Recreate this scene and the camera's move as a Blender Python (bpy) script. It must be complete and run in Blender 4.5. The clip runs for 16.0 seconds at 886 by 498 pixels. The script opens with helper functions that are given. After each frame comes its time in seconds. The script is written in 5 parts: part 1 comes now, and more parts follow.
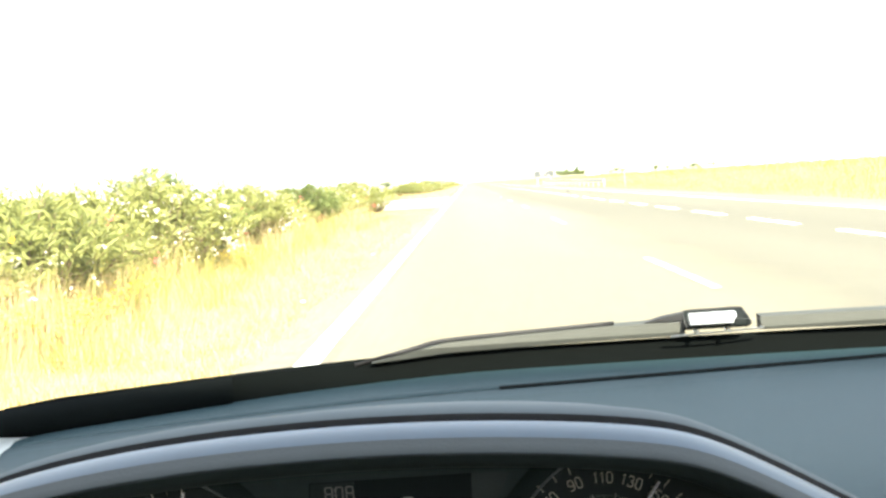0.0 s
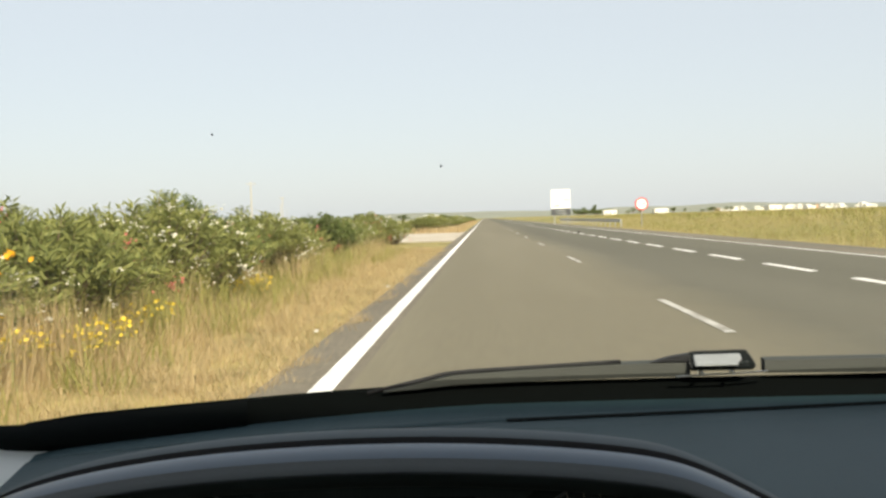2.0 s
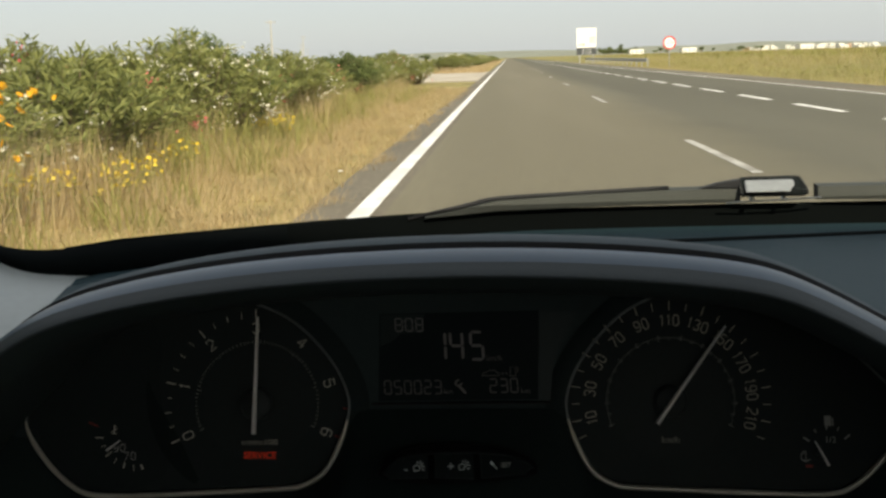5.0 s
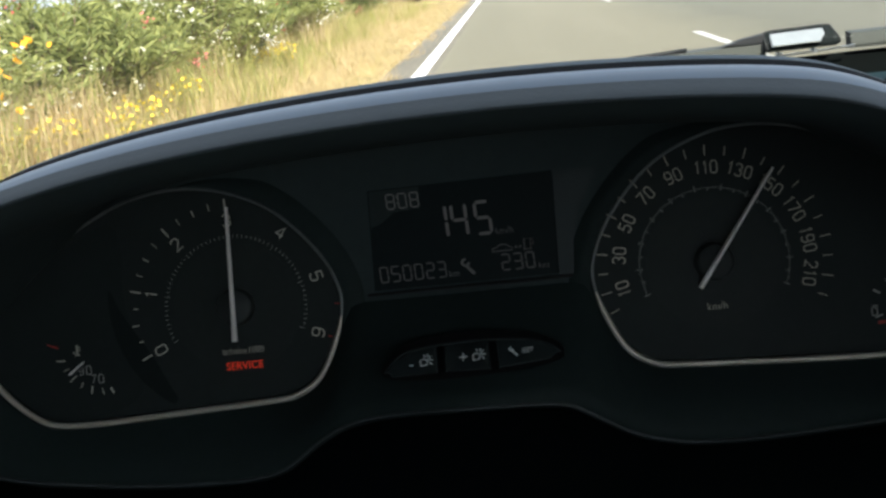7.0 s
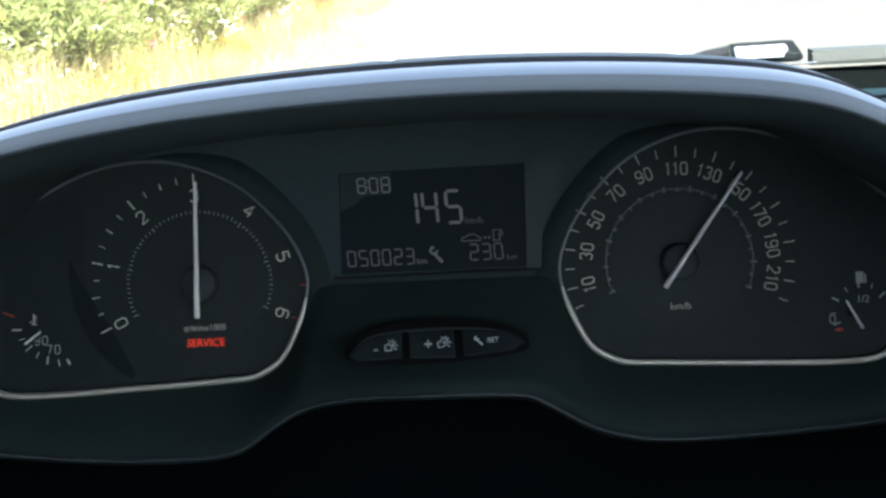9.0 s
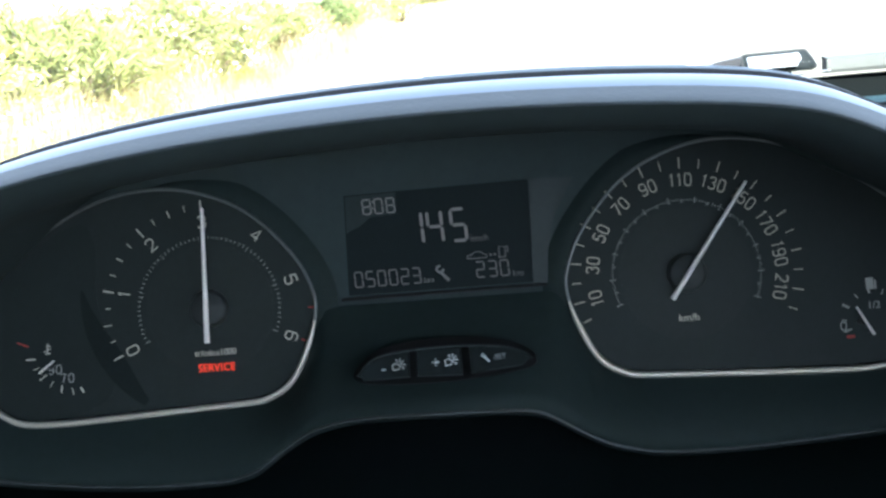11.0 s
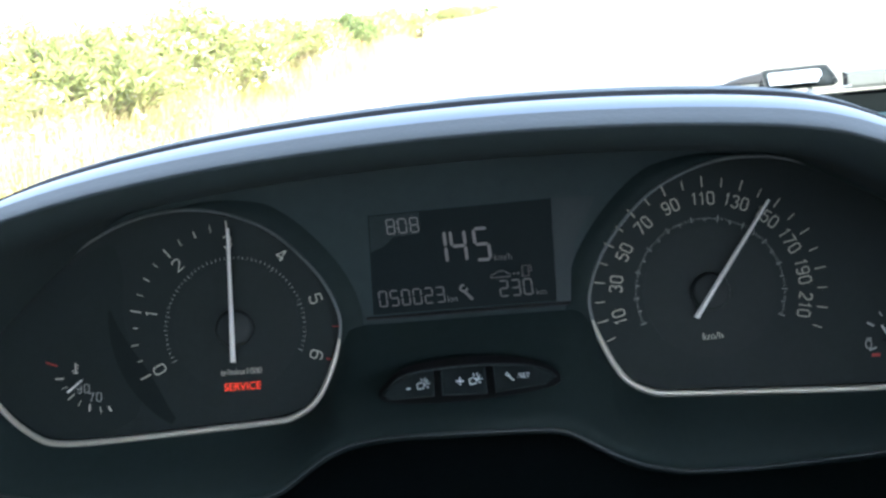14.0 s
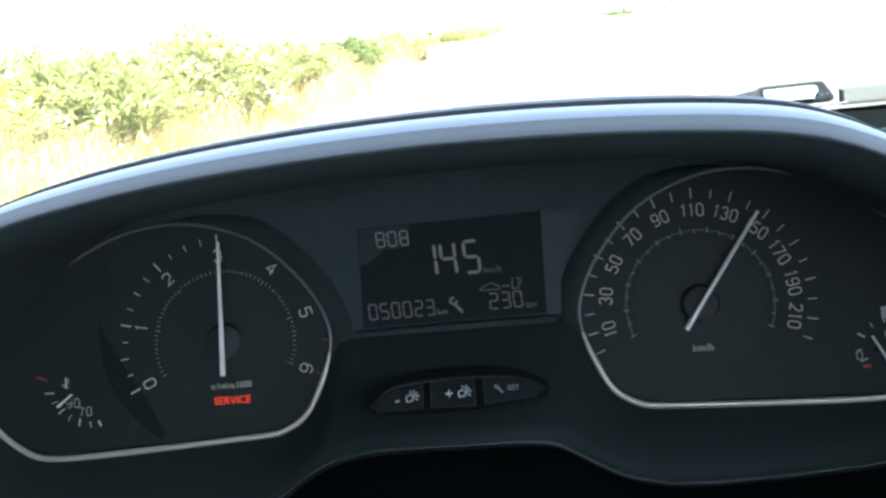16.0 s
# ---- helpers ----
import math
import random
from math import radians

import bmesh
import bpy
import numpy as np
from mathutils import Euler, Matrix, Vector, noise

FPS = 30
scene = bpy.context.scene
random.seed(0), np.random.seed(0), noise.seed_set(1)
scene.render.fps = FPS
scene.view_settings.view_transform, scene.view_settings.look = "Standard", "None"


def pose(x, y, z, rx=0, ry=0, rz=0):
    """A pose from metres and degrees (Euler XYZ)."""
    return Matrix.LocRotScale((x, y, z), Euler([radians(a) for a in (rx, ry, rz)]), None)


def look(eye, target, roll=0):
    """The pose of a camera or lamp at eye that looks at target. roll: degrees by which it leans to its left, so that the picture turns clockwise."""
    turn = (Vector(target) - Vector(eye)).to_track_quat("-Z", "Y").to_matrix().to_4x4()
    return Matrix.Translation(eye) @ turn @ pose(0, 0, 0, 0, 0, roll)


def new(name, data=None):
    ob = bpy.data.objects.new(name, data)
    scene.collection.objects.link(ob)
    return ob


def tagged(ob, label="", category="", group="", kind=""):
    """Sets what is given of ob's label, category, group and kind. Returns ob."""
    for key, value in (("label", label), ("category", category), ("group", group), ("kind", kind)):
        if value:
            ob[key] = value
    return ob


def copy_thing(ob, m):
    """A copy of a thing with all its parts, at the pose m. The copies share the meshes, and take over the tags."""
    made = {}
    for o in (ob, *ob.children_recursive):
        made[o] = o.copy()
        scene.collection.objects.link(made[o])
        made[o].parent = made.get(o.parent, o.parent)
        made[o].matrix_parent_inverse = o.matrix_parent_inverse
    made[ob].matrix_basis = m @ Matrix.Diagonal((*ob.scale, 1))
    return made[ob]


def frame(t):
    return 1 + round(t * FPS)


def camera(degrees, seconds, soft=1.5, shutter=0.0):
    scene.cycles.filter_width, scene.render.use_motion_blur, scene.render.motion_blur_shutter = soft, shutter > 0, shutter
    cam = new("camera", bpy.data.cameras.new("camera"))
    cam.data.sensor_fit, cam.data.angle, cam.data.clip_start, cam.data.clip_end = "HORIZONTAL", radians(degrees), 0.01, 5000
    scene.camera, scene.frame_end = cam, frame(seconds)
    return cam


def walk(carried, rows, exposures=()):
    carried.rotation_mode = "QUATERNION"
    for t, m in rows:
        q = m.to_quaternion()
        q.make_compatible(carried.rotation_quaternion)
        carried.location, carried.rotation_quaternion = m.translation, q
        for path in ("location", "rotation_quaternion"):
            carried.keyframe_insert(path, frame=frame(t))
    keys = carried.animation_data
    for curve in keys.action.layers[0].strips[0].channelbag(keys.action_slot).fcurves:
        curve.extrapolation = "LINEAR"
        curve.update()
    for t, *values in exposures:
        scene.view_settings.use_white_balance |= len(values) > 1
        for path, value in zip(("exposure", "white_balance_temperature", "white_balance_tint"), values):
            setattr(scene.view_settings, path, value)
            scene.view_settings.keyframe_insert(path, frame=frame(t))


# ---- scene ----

# A car stands on the left lane of a dual carriageway. x right, y ahead, z up; the road lies at z = 0.
cam = camera(45.90, 16.0, soft=2.7)
walk(cam, [
    (0, pose(0.0511, -0.0116, 1.1828, 86.445, 0, 1.569) @ pose(0, 0, 0, 0, 0, -3.666)),
    (0.5, pose(0.0548, -0.0232, 1.1824, 87.175, 0, 3.139) @ pose(0, 0, 0, 0, 0, -2.969)),
    (1, pose(0.0528, -0.0355, 1.1871, 87.384, 0, 2.853) @ pose(0, 0, 0, 0, 0, -2.109)),
    (1.5, pose(0.0441, -0.0359, 1.1786, 88.242, 0, 3.890) @ pose(0, 0, 0, 0, 0, -1.501)),
    (2, pose(0.0527, -0.0399, 1.1842, 88.362, 0, 2.311) @ pose(0, 0, 0, 0, 0, -1.679)),
    (2.5, pose(0.0467, -0.0363, 1.1840, 87.260, 0, 2.636) @ pose(0, 0, 0, 0, 0, -1.021)),
    (3, pose(0.0492, -0.0284, 1.1776, 85.964, 0, 2.976) @ pose(0, 0, 0, 0, 0, -1.279)),
    (5.3, pose(0.0285, -0.0097, 1.1619, 79.536, 0, 4.156) @ pose(0, 0, 0, 0, 0, -1.817)),
    (5.5, pose(0.0266, -0.0046, 1.1477, 79.968, 0, 4.877) @ pose(0, 0, 0, 0, 0, -1.445)),
    (6, pose(0.0325, -0.0036, 1.1503, 79.275, 0, 4.968) @ pose(0, 0, 0, 0, 0, -1.710)),
    (6.5, pose(0.0346, 0.0043, 1.1415, 77.962, 0, 5.392) @ pose(0, 0, 0, 0, 0, -3.214)),
    (7, pose(0.0353, 0.0475, 1.1314, 75.367, 0, 5.205) @ pose(0, 0, 0, 0, 0, -7.109)),
    (7.5, pose(0.0345, 0.0467, 1.1311, 74.859, 0, 5.549) @ pose(0, 0, 0, 0, 0, -5.635)),
    (8, pose(0.0312, 0.0467, 1.1279, 75.400, 0, 4.038) @ pose(0, 0, 0, 0, 0, -3.856)),
    (8.5, pose(0.0288, 0.0465, 1.1277, 75.046, 0, 2.703) @ pose(0, 0, 0, 0, 0, -3.025)),
    (10.8, pose(0.0257, 0.0449, 1.1290, 75.691, 0, 2.208) @ pose(0, 0, 0, 0, 0, -4.876)),
    (11, pose(0.0361, 0.0448, 1.1263, 76.354, 0, 3.851) @ pose(0, 0, 0, 0, 0, -5.491)),
    (11.5, pose(0.0347, 0.0438, 1.1288, 76.929, 0, 4.986) @ pose(0, 0, 0, 0, 0, -5.471)),
    (12, pose(0.0344, 0.0423, 1.1285, 77.651, 0, 5.036) @ pose(0, 0, 0, 0, 0, -5.916)),
    (12.5, pose(0.0351, 0.0425, 1.1277, 77.052, 0, 5.238) @ pose(0, 0, 0, 0, 0, -5.916)),
    (13, pose(0.0363, 0.0447, 1.1277, 77.062, 0, 4.900) @ pose(0, 0, 0, 0, 0, -5.880)),
    (13.5, pose(0.0340, 0.0434, 1.1294, 77.198, 0, 4.558) @ pose(0, 0, 0, 0, 0, -5.492)),
    (14, pose(0.0345, 0.0426, 1.1286, 77.285, 0, 4.814) @ pose(0, 0, 0, 0, 0, -5.909)),
    (14.5, pose(0.0369, 0.0417, 1.1265, 77.493, 0, 5.678) @ pose(0, 0, 0, 0, 0, -5.309)),
    (15, pose(0.0447, 0.0404, 1.1271, 78.720, 0, 8.235) @ pose(0, 0, 0, 0, 0, -7.511)),
    (15.5, pose(0.0477, 0.0363, 1.1244, 79.047, 0, 7.113) @ pose(0, 0, 0, 0, 0, -8.016)),
    (16, pose(0.0400, 0.0420, 1.1245, 78.512, 0, 4.937) @ pose(0, 0, 0, 0, 0, -6.159)),
], exposures=(
    (0.0, 3.05, 6250, 9), (0.5, 2.25, 6500, 10), (1.0, 1.62, 6500, 10), (1.3, 1.3, 6500, 10), (1.5, 1.33, 6500, 10), (2.0, 1.13, 6500, 10), (3.0, 1.0, 6500, 10), (5.3, 0.9, 6600, 9), (6.0, 1.05, 6500, 8),
    (6.5, 1.5, 6300, 9), (7.0, 1.95, 5750, 9), (7.5, 2.35, 5550, 10), (8.0, 2.8, 5550, 11), (8.5, 3.05, 5450, 11), (11.0, 3.9, 5250, 11), (15.4, 3.9, 5250, 11), (16.0, 3.7, 5250, 11)))

# ---------------------------------------------------------------- light
world = bpy.data.worlds.new("world")
scene.world = world
world.use_nodes = True
wn = world.node_tree
sky = wn.nodes.new("ShaderNodeTexSky")
sky.sky_type, sky.sun_disc = "NISHITA", False
sky.sun_elevation, sky.sun_rotation = radians(38), radians(155)
sky.air_density, sky.dust_density, sky.ozone_density = 1.0, 1.2, 1.0
# an even milky haze lies over the whole sky
haze = wn.nodes.new("ShaderNodeMix")
haze.data_type = "RGBA"
haze.inputs[0].default_value = 0.86
haze.inputs[7].default_value = (2.95, 2.98, 3.08, 1)
wn.links.new(sky.outputs[0], haze.inputs[6])
wn.links.new(haze.outputs[2], wn.nodes["Background"].inputs[0])
wn.nodes["Background"].inputs[1].default_value = 0.12
sun = new("sun", bpy.data.lights.new("sun", "SUN"))
sun.data.energy, sun.data.angle, sun.data.color = 3.8, radians(1.5), (1.0, 0.88, 0.68)
sun.matrix_world = look((0.42 * 60, -0.9 * 60, 0.78 * 60), (0, 0, 0))


# ---------------------------------------------------------------- materials
def material(name, colour, rough=0.6, metal=0.0, spec=0.5, vary=0.12, scale=30.0, bump=0.0, bump_scale=200.0, emit=None, coat=0.0):
    """A principled material whose colour varies at two scales, with fine relief."""
    m = bpy.data.materials.new(name)
    m.use_nodes = True
    nt = m.node_tree
    b = nt.nodes["Principled BSDF"]
    b.inputs["Roughness"].default_value = rough
    b.inputs["Metallic"].default_value = metal
    b.inputs["Specular IOR Level"].default_value = spec
    b.inputs["Coat Weight"].default_value = coat
    tc = nt.nodes.new("ShaderNodeTexCoord")
    n1 = nt.nodes.new("ShaderNodeTexNoise")
    n1.inputs["Scale"].default_value, n1.inputs["Detail"].default_value = scale, 5
    n2 = nt.nodes.new("ShaderNodeTexNoise")
    n2.inputs["Scale"].default_value, n2.inputs["Detail"].default_value = scale * 9, 3
    nt.links.new(tc.outputs["Object"], n1.inputs["Vector"])
    nt.links.new(tc.outputs["Object"], n2.inputs["Vector"])
    mix = nt.nodes.new("ShaderNodeMath")
    mix.operation = "ADD"
    nt.links.new(n1.outputs[0], mix.inputs[0])
    nt.links.new(n2.outputs[0], mix.inputs[1])
    ramp = nt.nodes.new("ShaderNodeMapRange")
    ramp.inputs["From Min"].default_value, ramp.inputs["From Max"].default_value = 0.6, 1.4
    ramp.inputs["To Min"].default_value, ramp.inputs["To Max"].default_value = 1 - vary, 1 + vary
    nt.links.new(mix.outputs[0], ramp.inputs[0])
    mul = nt.nodes.new("ShaderNodeMix")
    mul.data_type, mul.blend_type = "RGBA", "MULTIPLY"
    mul.inputs[0].default_value = 1.0
    mul.inputs[6].default_value = (*colour, 1)
    nt.links.new(ramp.outputs[0], mul.inputs[7])
    nt.links.new(mul.outputs[2], b.inputs["Base Color"])
    if bump:
        n3 = nt.nodes.new("ShaderNodeTexNoise")
        n3.inputs["Scale"].default_value, n3.inputs["Detail"].default_value = bump_scale, 3
        nt.links.new(tc.outputs["Object"], n3.inputs["Vector"])
        bp = nt.nodes.new("ShaderNodeBump")
        bp.inputs["Strength"].default_value, bp.inputs["Distance"].default_value = bump, 0.002
        nt.links.new(n3.outputs[0], bp.inputs["Height"])
        nt.links.new(bp.outputs[0], b.inputs["Normal"])
    if emit:
        b.inputs["Emission Color"].default_value = (*emit[0], 1)
        b.inputs["Emission Strength"].default_value = emit[1]
    return m


def leaf_material(name, low, high, through_it=0.35):
    """Leaves and blades: the colour varies from island to island and plant to plant; light passes through."""
    m = bpy.data.materials.new(name)
    m.use_nodes = True
    nt = m.node_tree
    b = nt.nodes["Principled BSDF"]
    geo = nt.nodes.new("ShaderNodeNewGeometry")
    info = nt.nodes.new("ShaderNodeObjectInfo")
    add = nt.nodes.new("ShaderNodeMath")
    add.operation = "MULTIPLY_ADD"
    add.inputs[1].default_value = 0.35
    nt.links.new(info.outputs["Random"], add.inputs[0])
    nt.links.new(geo.outputs["Random Per Island"], add.inputs[2])
    ramp = nt.nodes.new("ShaderNodeMapRange")
    ramp.inputs["From Max"].default_value = 1.35
    nt.links.new(add.outputs[0], ramp.inputs[0])
    mix = nt.nodes.new("ShaderNodeMix")
    mix.data_type = "RGBA"
    mix.inputs[6].default_value, mix.inputs[7].default_value = (*low, 1), (*high, 1)
    nt.links.new(ramp.outputs[0], mix.inputs[0])
    nt.links.new(mix.outputs[2], b.inputs["Base Color"])
    b.inputs["Roughness"].default_value = 0.55
    b.inputs["Specular IOR Level"].default_value = 0.3
    tr = nt.nodes.new("ShaderNodeBsdfTranslucent")
    nt.links.new(mix.outputs[2], tr.inputs[0])
    sh = nt.nodes.new("ShaderNodeMixShader")
    sh.inputs[0].default_value = through_it
    nt.links.new(b.outputs[0], sh.inputs[1])
    nt.links.new(tr.outputs[0], sh.inputs[2])
    nt.links.new(sh.outputs[0], nt.nodes["Material Output"].inputs[0])
    return m


def two_tone(name, a, b_, scale, rough=0.9, fine=6.0, fine_amount=0.25, bump=0.3, bump_distance=0.01, stretch=(1, 1, 1), edge=(0.42, 0.6)):
    """Ground-like surfaces: two colours in patches, with finer grain and relief."""
    m = bpy.data.materials.new(name)
    m.use_nodes = True
    nt = m.node_tree
    b = nt.nodes["Principled BSDF"]
    b.inputs["Roughness"].default_value = rough
    b.inputs["Specular IOR Level"].default_value = 0.25
    tc = nt.nodes.new("ShaderNodeTexCoord")
    mp = nt.nodes.new("ShaderNodeMapping")
    mp.inputs["Scale"].default_value = stretch
    nt.links.new(tc.outputs["Object"], mp.inputs[0])
    n1, n2 = nt.nodes.new("ShaderNodeTexNoise"), nt.nodes.new("ShaderNodeTexNoise")
    n1.inputs["Scale"].default_value, n1.inputs["Detail"].default_value = scale, 8
    n2.inputs["Scale"].default_value, n2.inputs["Detail"].default_value = scale * fine, 6
    for n in (n1, n2):
        nt.links.new(mp.outputs[0], n.inputs["Vector"])
    r = nt.nodes.new("ShaderNodeMapRange")
    r.inputs["From Min"].default_value, r.inputs["From Max"].default_value = edge
    nt.links.new(n1.outputs[0], r.inputs[0])
    mix = nt.nodes.new("ShaderNodeMix")
    mix.data_type = "RGBA"
    mix.inputs[6].default_value, mix.inputs[7].default_value = (*a, 1), (*b_, 1)
    nt.links.new(r.outputs[0], mix.inputs[0])
    r2 = nt.nodes.new("ShaderNodeMapRange")
    r2.inputs["From Min"].default_value, r2.inputs["From Max"].default_value = 0.3, 0.7
    r2.inputs["To Min"].default_value, r2.inputs["To Max"].default_value = 1 - fine_amount, 1 + fine_amount
    nt.links.new(n2.outputs[0], r2.inputs[0])
    mul = nt.nodes.new("ShaderNodeMix")
    mul.data_type, mul.blend_type = "RGBA", "MULTIPLY"
    mul.inputs[0].default_value = 1.0
    nt.links.new(mix.outputs[2], mul.inputs[6])
    nt.links.new(r2.outputs[0], mul.inputs[7])
    nt.links.new(mul.outputs[2], b.inputs["Base Color"])
    bp = nt.nodes.new("ShaderNodeBump")
    bp.inputs["Strength"].default_value, bp.inputs["Distance"].default_value = bump, bump_distance
    nt.links.new(n2.outputs[0], bp.inputs["Height"])
    nt.links.new(bp.outputs[0], b.inputs["Normal"])
    return m


DASH = material("dash_plastic", (0.0245, 0.0500, 0.0590), 0.6, spec=0.28, vary=0.08, scale=14, bump=0.25, bump_scale=900)
HOOD = material("hood_plastic", (0.052, 0.074, 0.088), 0.6, spec=0.2, vary=0.08, scale=14, bump=0.05, bump_scale=1500)
RIM = material("rim_plastic", (0.035, 0.072, 0.120), 0.36, spec=0.30, vary=0.06, scale=20, bump=0.02, bump_scale=1500)
LIP = material("lip_plastic", (0.034, 0.048, 0.056), 0.5, vary=0.08, scale=14, bump=0.07, bump_scale=900)
MOULD = material("lower_plastic", (0.0170, 0.0260, 0.0252), 0.6, spec=0.11, vary=0.1, scale=30, bump=0.04, bump_scale=1500)
# kept near black: the shade under the cluster is put into this colour
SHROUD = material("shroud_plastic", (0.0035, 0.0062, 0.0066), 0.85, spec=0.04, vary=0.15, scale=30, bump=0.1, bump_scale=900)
BEZEL = material("bezel_plastic", (0.0165, 0.0255, 0.0250), 0.6, spec=0.14, vary=0.1, scale=30, bump=0.04, bump_scale=1500)
FACE = material("dial_face", (0.0190, 0.0245, 0.0240), 0.55, spec=0.15, vary=0.08, scale=40)
SIDEFACE = material("dial_side", (0.0160, 0.0215, 0.0212), 0.55, spec=0.15, vary=0.08, scale=40)
INNER = material("dial_inner", (0.0205, 0.0258, 0.0250), 0.5, spec=0.15, vary=0.08, scale=40)
CHROME = material("satin_chrome", (0.62, 0.58, 0.50), 0.42, 0.55, vary=0.05)
DIMRING = material("dark_ring", (0.17, 0.18, 0.18), 0.35, 0.6, vary=0.05)
BEADMAT = material("bead_plastic", (0.048, 0.056, 0.058), 0.5, vary=0.05)
# darker colour for the shade painted on the rev counter
DIALSHADE = material("dial_shade", (0.0130, 0.0175, 0.0175), 0.7, spec=0.08, vary=0.08, scale=40)
HUBMAT = material("hub_plastic", (0.031, 0.036, 0.036), 0.5, spec=0.2, vary=0.05)
PRINT = material("white_print", (0.60, 0.555, 0.47), 0.6, vary=0.05)
PRINT_TAN = material("tan_print", (0.47, 0.425, 0.35), 0.6, vary=0.05)
SEG_SOFT = material("lcd_segment_soft", (0.160, 0.146, 0.138), 0.6, vary=0.06, scale=60)
PRINT_DIM = material("grey_print", (0.36, 0.35, 0.33), 0.6, vary=0.05)
NEEDLE = material("needle_white", (0.80, 0.76, 0.74), 0.45, vary=0.04)
GLYPH = material("pale_glyph", (0.72, 0.76, 0.76), 0.6, vary=0.05)
REDMARK = material("red_print", (0.35, 0.03, 0.02), 0.6, vary=0.05)
SERVICE = material("service_lamp", (0.3, 0.02, 0.01), 0.6, emit=((1.0, 0.06, 0.015), 0.09))
LCD = material("lcd_glass", (0.0100, 0.0155, 0.0165), 0.5, spec=0.08, vary=0.06, scale=60)
# paler colour that paints a reflection on the display
CLOCKGLARE = material("lcd_reflection", (0.0290, 0.0385, 0.0385), 0.5, spec=0.08, vary=0.1, scale=60)
SEGMENT = material("lcd_segment", (0.225, 0.208, 0.200), 0.6, vary=0.06, scale=60)
BUTTON = material("button_rubber", (0.030, 0.039, 0.040), 0.5, spec=0.25, vary=0.06, scale=60)
BLACK = material("black_plastic", (0.012, 0.012, 0.013), 0.6, spec=0.2, vary=0.1, scale=40, bump=0.1)
BAND = material("black_frit", (0.0035, 0.0052, 0.0052), 0.8, spec=0.08, vary=0.1, scale=40)
LININGBLACK = material("hood_inside", (0.030, 0.043, 0.044), 0.75, spec=0.25, vary=0.1, scale=25, bump=0.05, bump_scale=1500)
RUBBER = material("black_rubber", (0.016, 0.016, 0.016), 0.7, spec=0.15, vary=0.15, scale=60, bump=0.1)
BLADE = material("wiper_plastic", (0.040, 0.043, 0.038), 0.6, spec=0.2, vary=0.1, scale=40, bump=0.1)
STEEL = material("brushed_steel", (0.40, 0.41, 0.40), 0.38, 1.0, vary=0.1, scale=30)
PILLAR = material("pillar_trim", (0.54, 0.57, 0.56), 0.7, vary=0.05, scale=12, bump=0.2, bump_scale=700)
LINING = material("headliner", (0.40, 0.40, 0.385), 0.9, vary=0.06, scale=10, bump=0.3, bump_scale=400)
DOORTRIM = material("door_trim", (0.075, 0.078, 0.080), 0.7, vary=0.08, scale=12, bump=0.2, bump_scale=700)
ZINC = material("galvanised_steel", (0.36, 0.36, 0.34), 0.6, 0.3, vary=0.25, scale=3)
SIGNWHITE = material("sign_white", (0.82, 0.82, 0.80), 0.55, vary=0.05, scale=2)
SIGNDARK = material("sign_dark", (0.055, 0.06, 0.062), 0.55, vary=0.1, scale=2)
SIGNGREY = material("sign_print_grey", (0.45, 0.44, 0.38), 0.6, vary=0.25, scale=3)
SIGNRED = material("sign_red", (0.55, 0.03, 0.03), 0.5, vary=0.1, scale=3)
WALLWHITE = material("white_render", (0.75, 0.73, 0.68), 0.9, vary=0.12, scale=0.6)
WALLOCHRE = material("ochre_render", (0.48, 0.33, 0.22), 0.9, vary=0.12, scale=0.6)
ROOFTILE = material("red_roof", (0.35, 0.14, 0.08), 0.9, vary=0.15, scale=2)
DARKPANE = material("dark_pane", (0.03, 0.035, 0.04), 0.2)
POLEWOOD = material("pole_concrete", (0.42, 0.40, 0.36), 0.9, vary=0.15, scale=4, bump=0.2, bump_scale=60)
LINEPAINT = two_tone("line_paint", (0.80, 0.80, 0.78), (0.62, 0.61, 0.58), 2.2, 0.75, fine=14, fine_amount=0.08, bump=0.15, bump_distance=0.004)
OLDPAINT = two_tone("worn_paint", (0.46, 0.45, 0.42), (0.25, 0.24, 0.215), 3.0, 0.8, fine=14, fine_amount=0.2, bump=0.15, bump_distance=0.004)
ASPHALT = two_tone("asphalt", (0.144, 0.129, 0.089), (0.170, 0.152, 0.107), 0.35, 0.85, fine=60, fine_amount=0.07, bump=0.12, bump_distance=0.004, stretch=(1, 0.06, 1))


def worn_lane(m, x0, x1, tint):
    """The surfacing turns darker across a ragged joint between x0 and x1; wheel tracks lie a little paler."""
    nt = m.node_tree
    b = nt.nodes["Principled BSDF"]
    old = b.inputs["Base Color"].links[0].from_socket
    tc, sep, n, add, r = (nt.nodes.new("ShaderNode" + k) for k in ("TexCoord", "SeparateXYZ", "TexNoise", "Math", "MapRange"))
    n.inputs["Scale"].default_value, n.inputs["Detail"].default_value = 0.5, 5
    nt.links.new(tc.outputs["Object"], sep.inputs[0])
    nt.links.new(tc.outputs["Object"], n.inputs["Vector"])
    nt.links.new(sep.outputs[0], add.inputs[0])
    nt.links.new(n.outputs[0], add.inputs[1])
    r.inputs["From Min"].default_value, r.inputs["From Max"].default_value = x0 + 0.5, x1 + 0.5
    nt.links.new(add.outputs[0], r.inputs[0])
    mix = nt.nodes.new("ShaderNodeMix")
    mix.data_type, mix.blend_type = "RGBA", "MULTIPLY"
    mix.inputs[7].default_value = (*tint, 1)
    nt.links.new(r.outputs[0], mix.inputs[0])
    nt.links.new(old, mix.inputs[6])
    nt.links.new(mix.outputs[2], b.inputs["Base Color"])


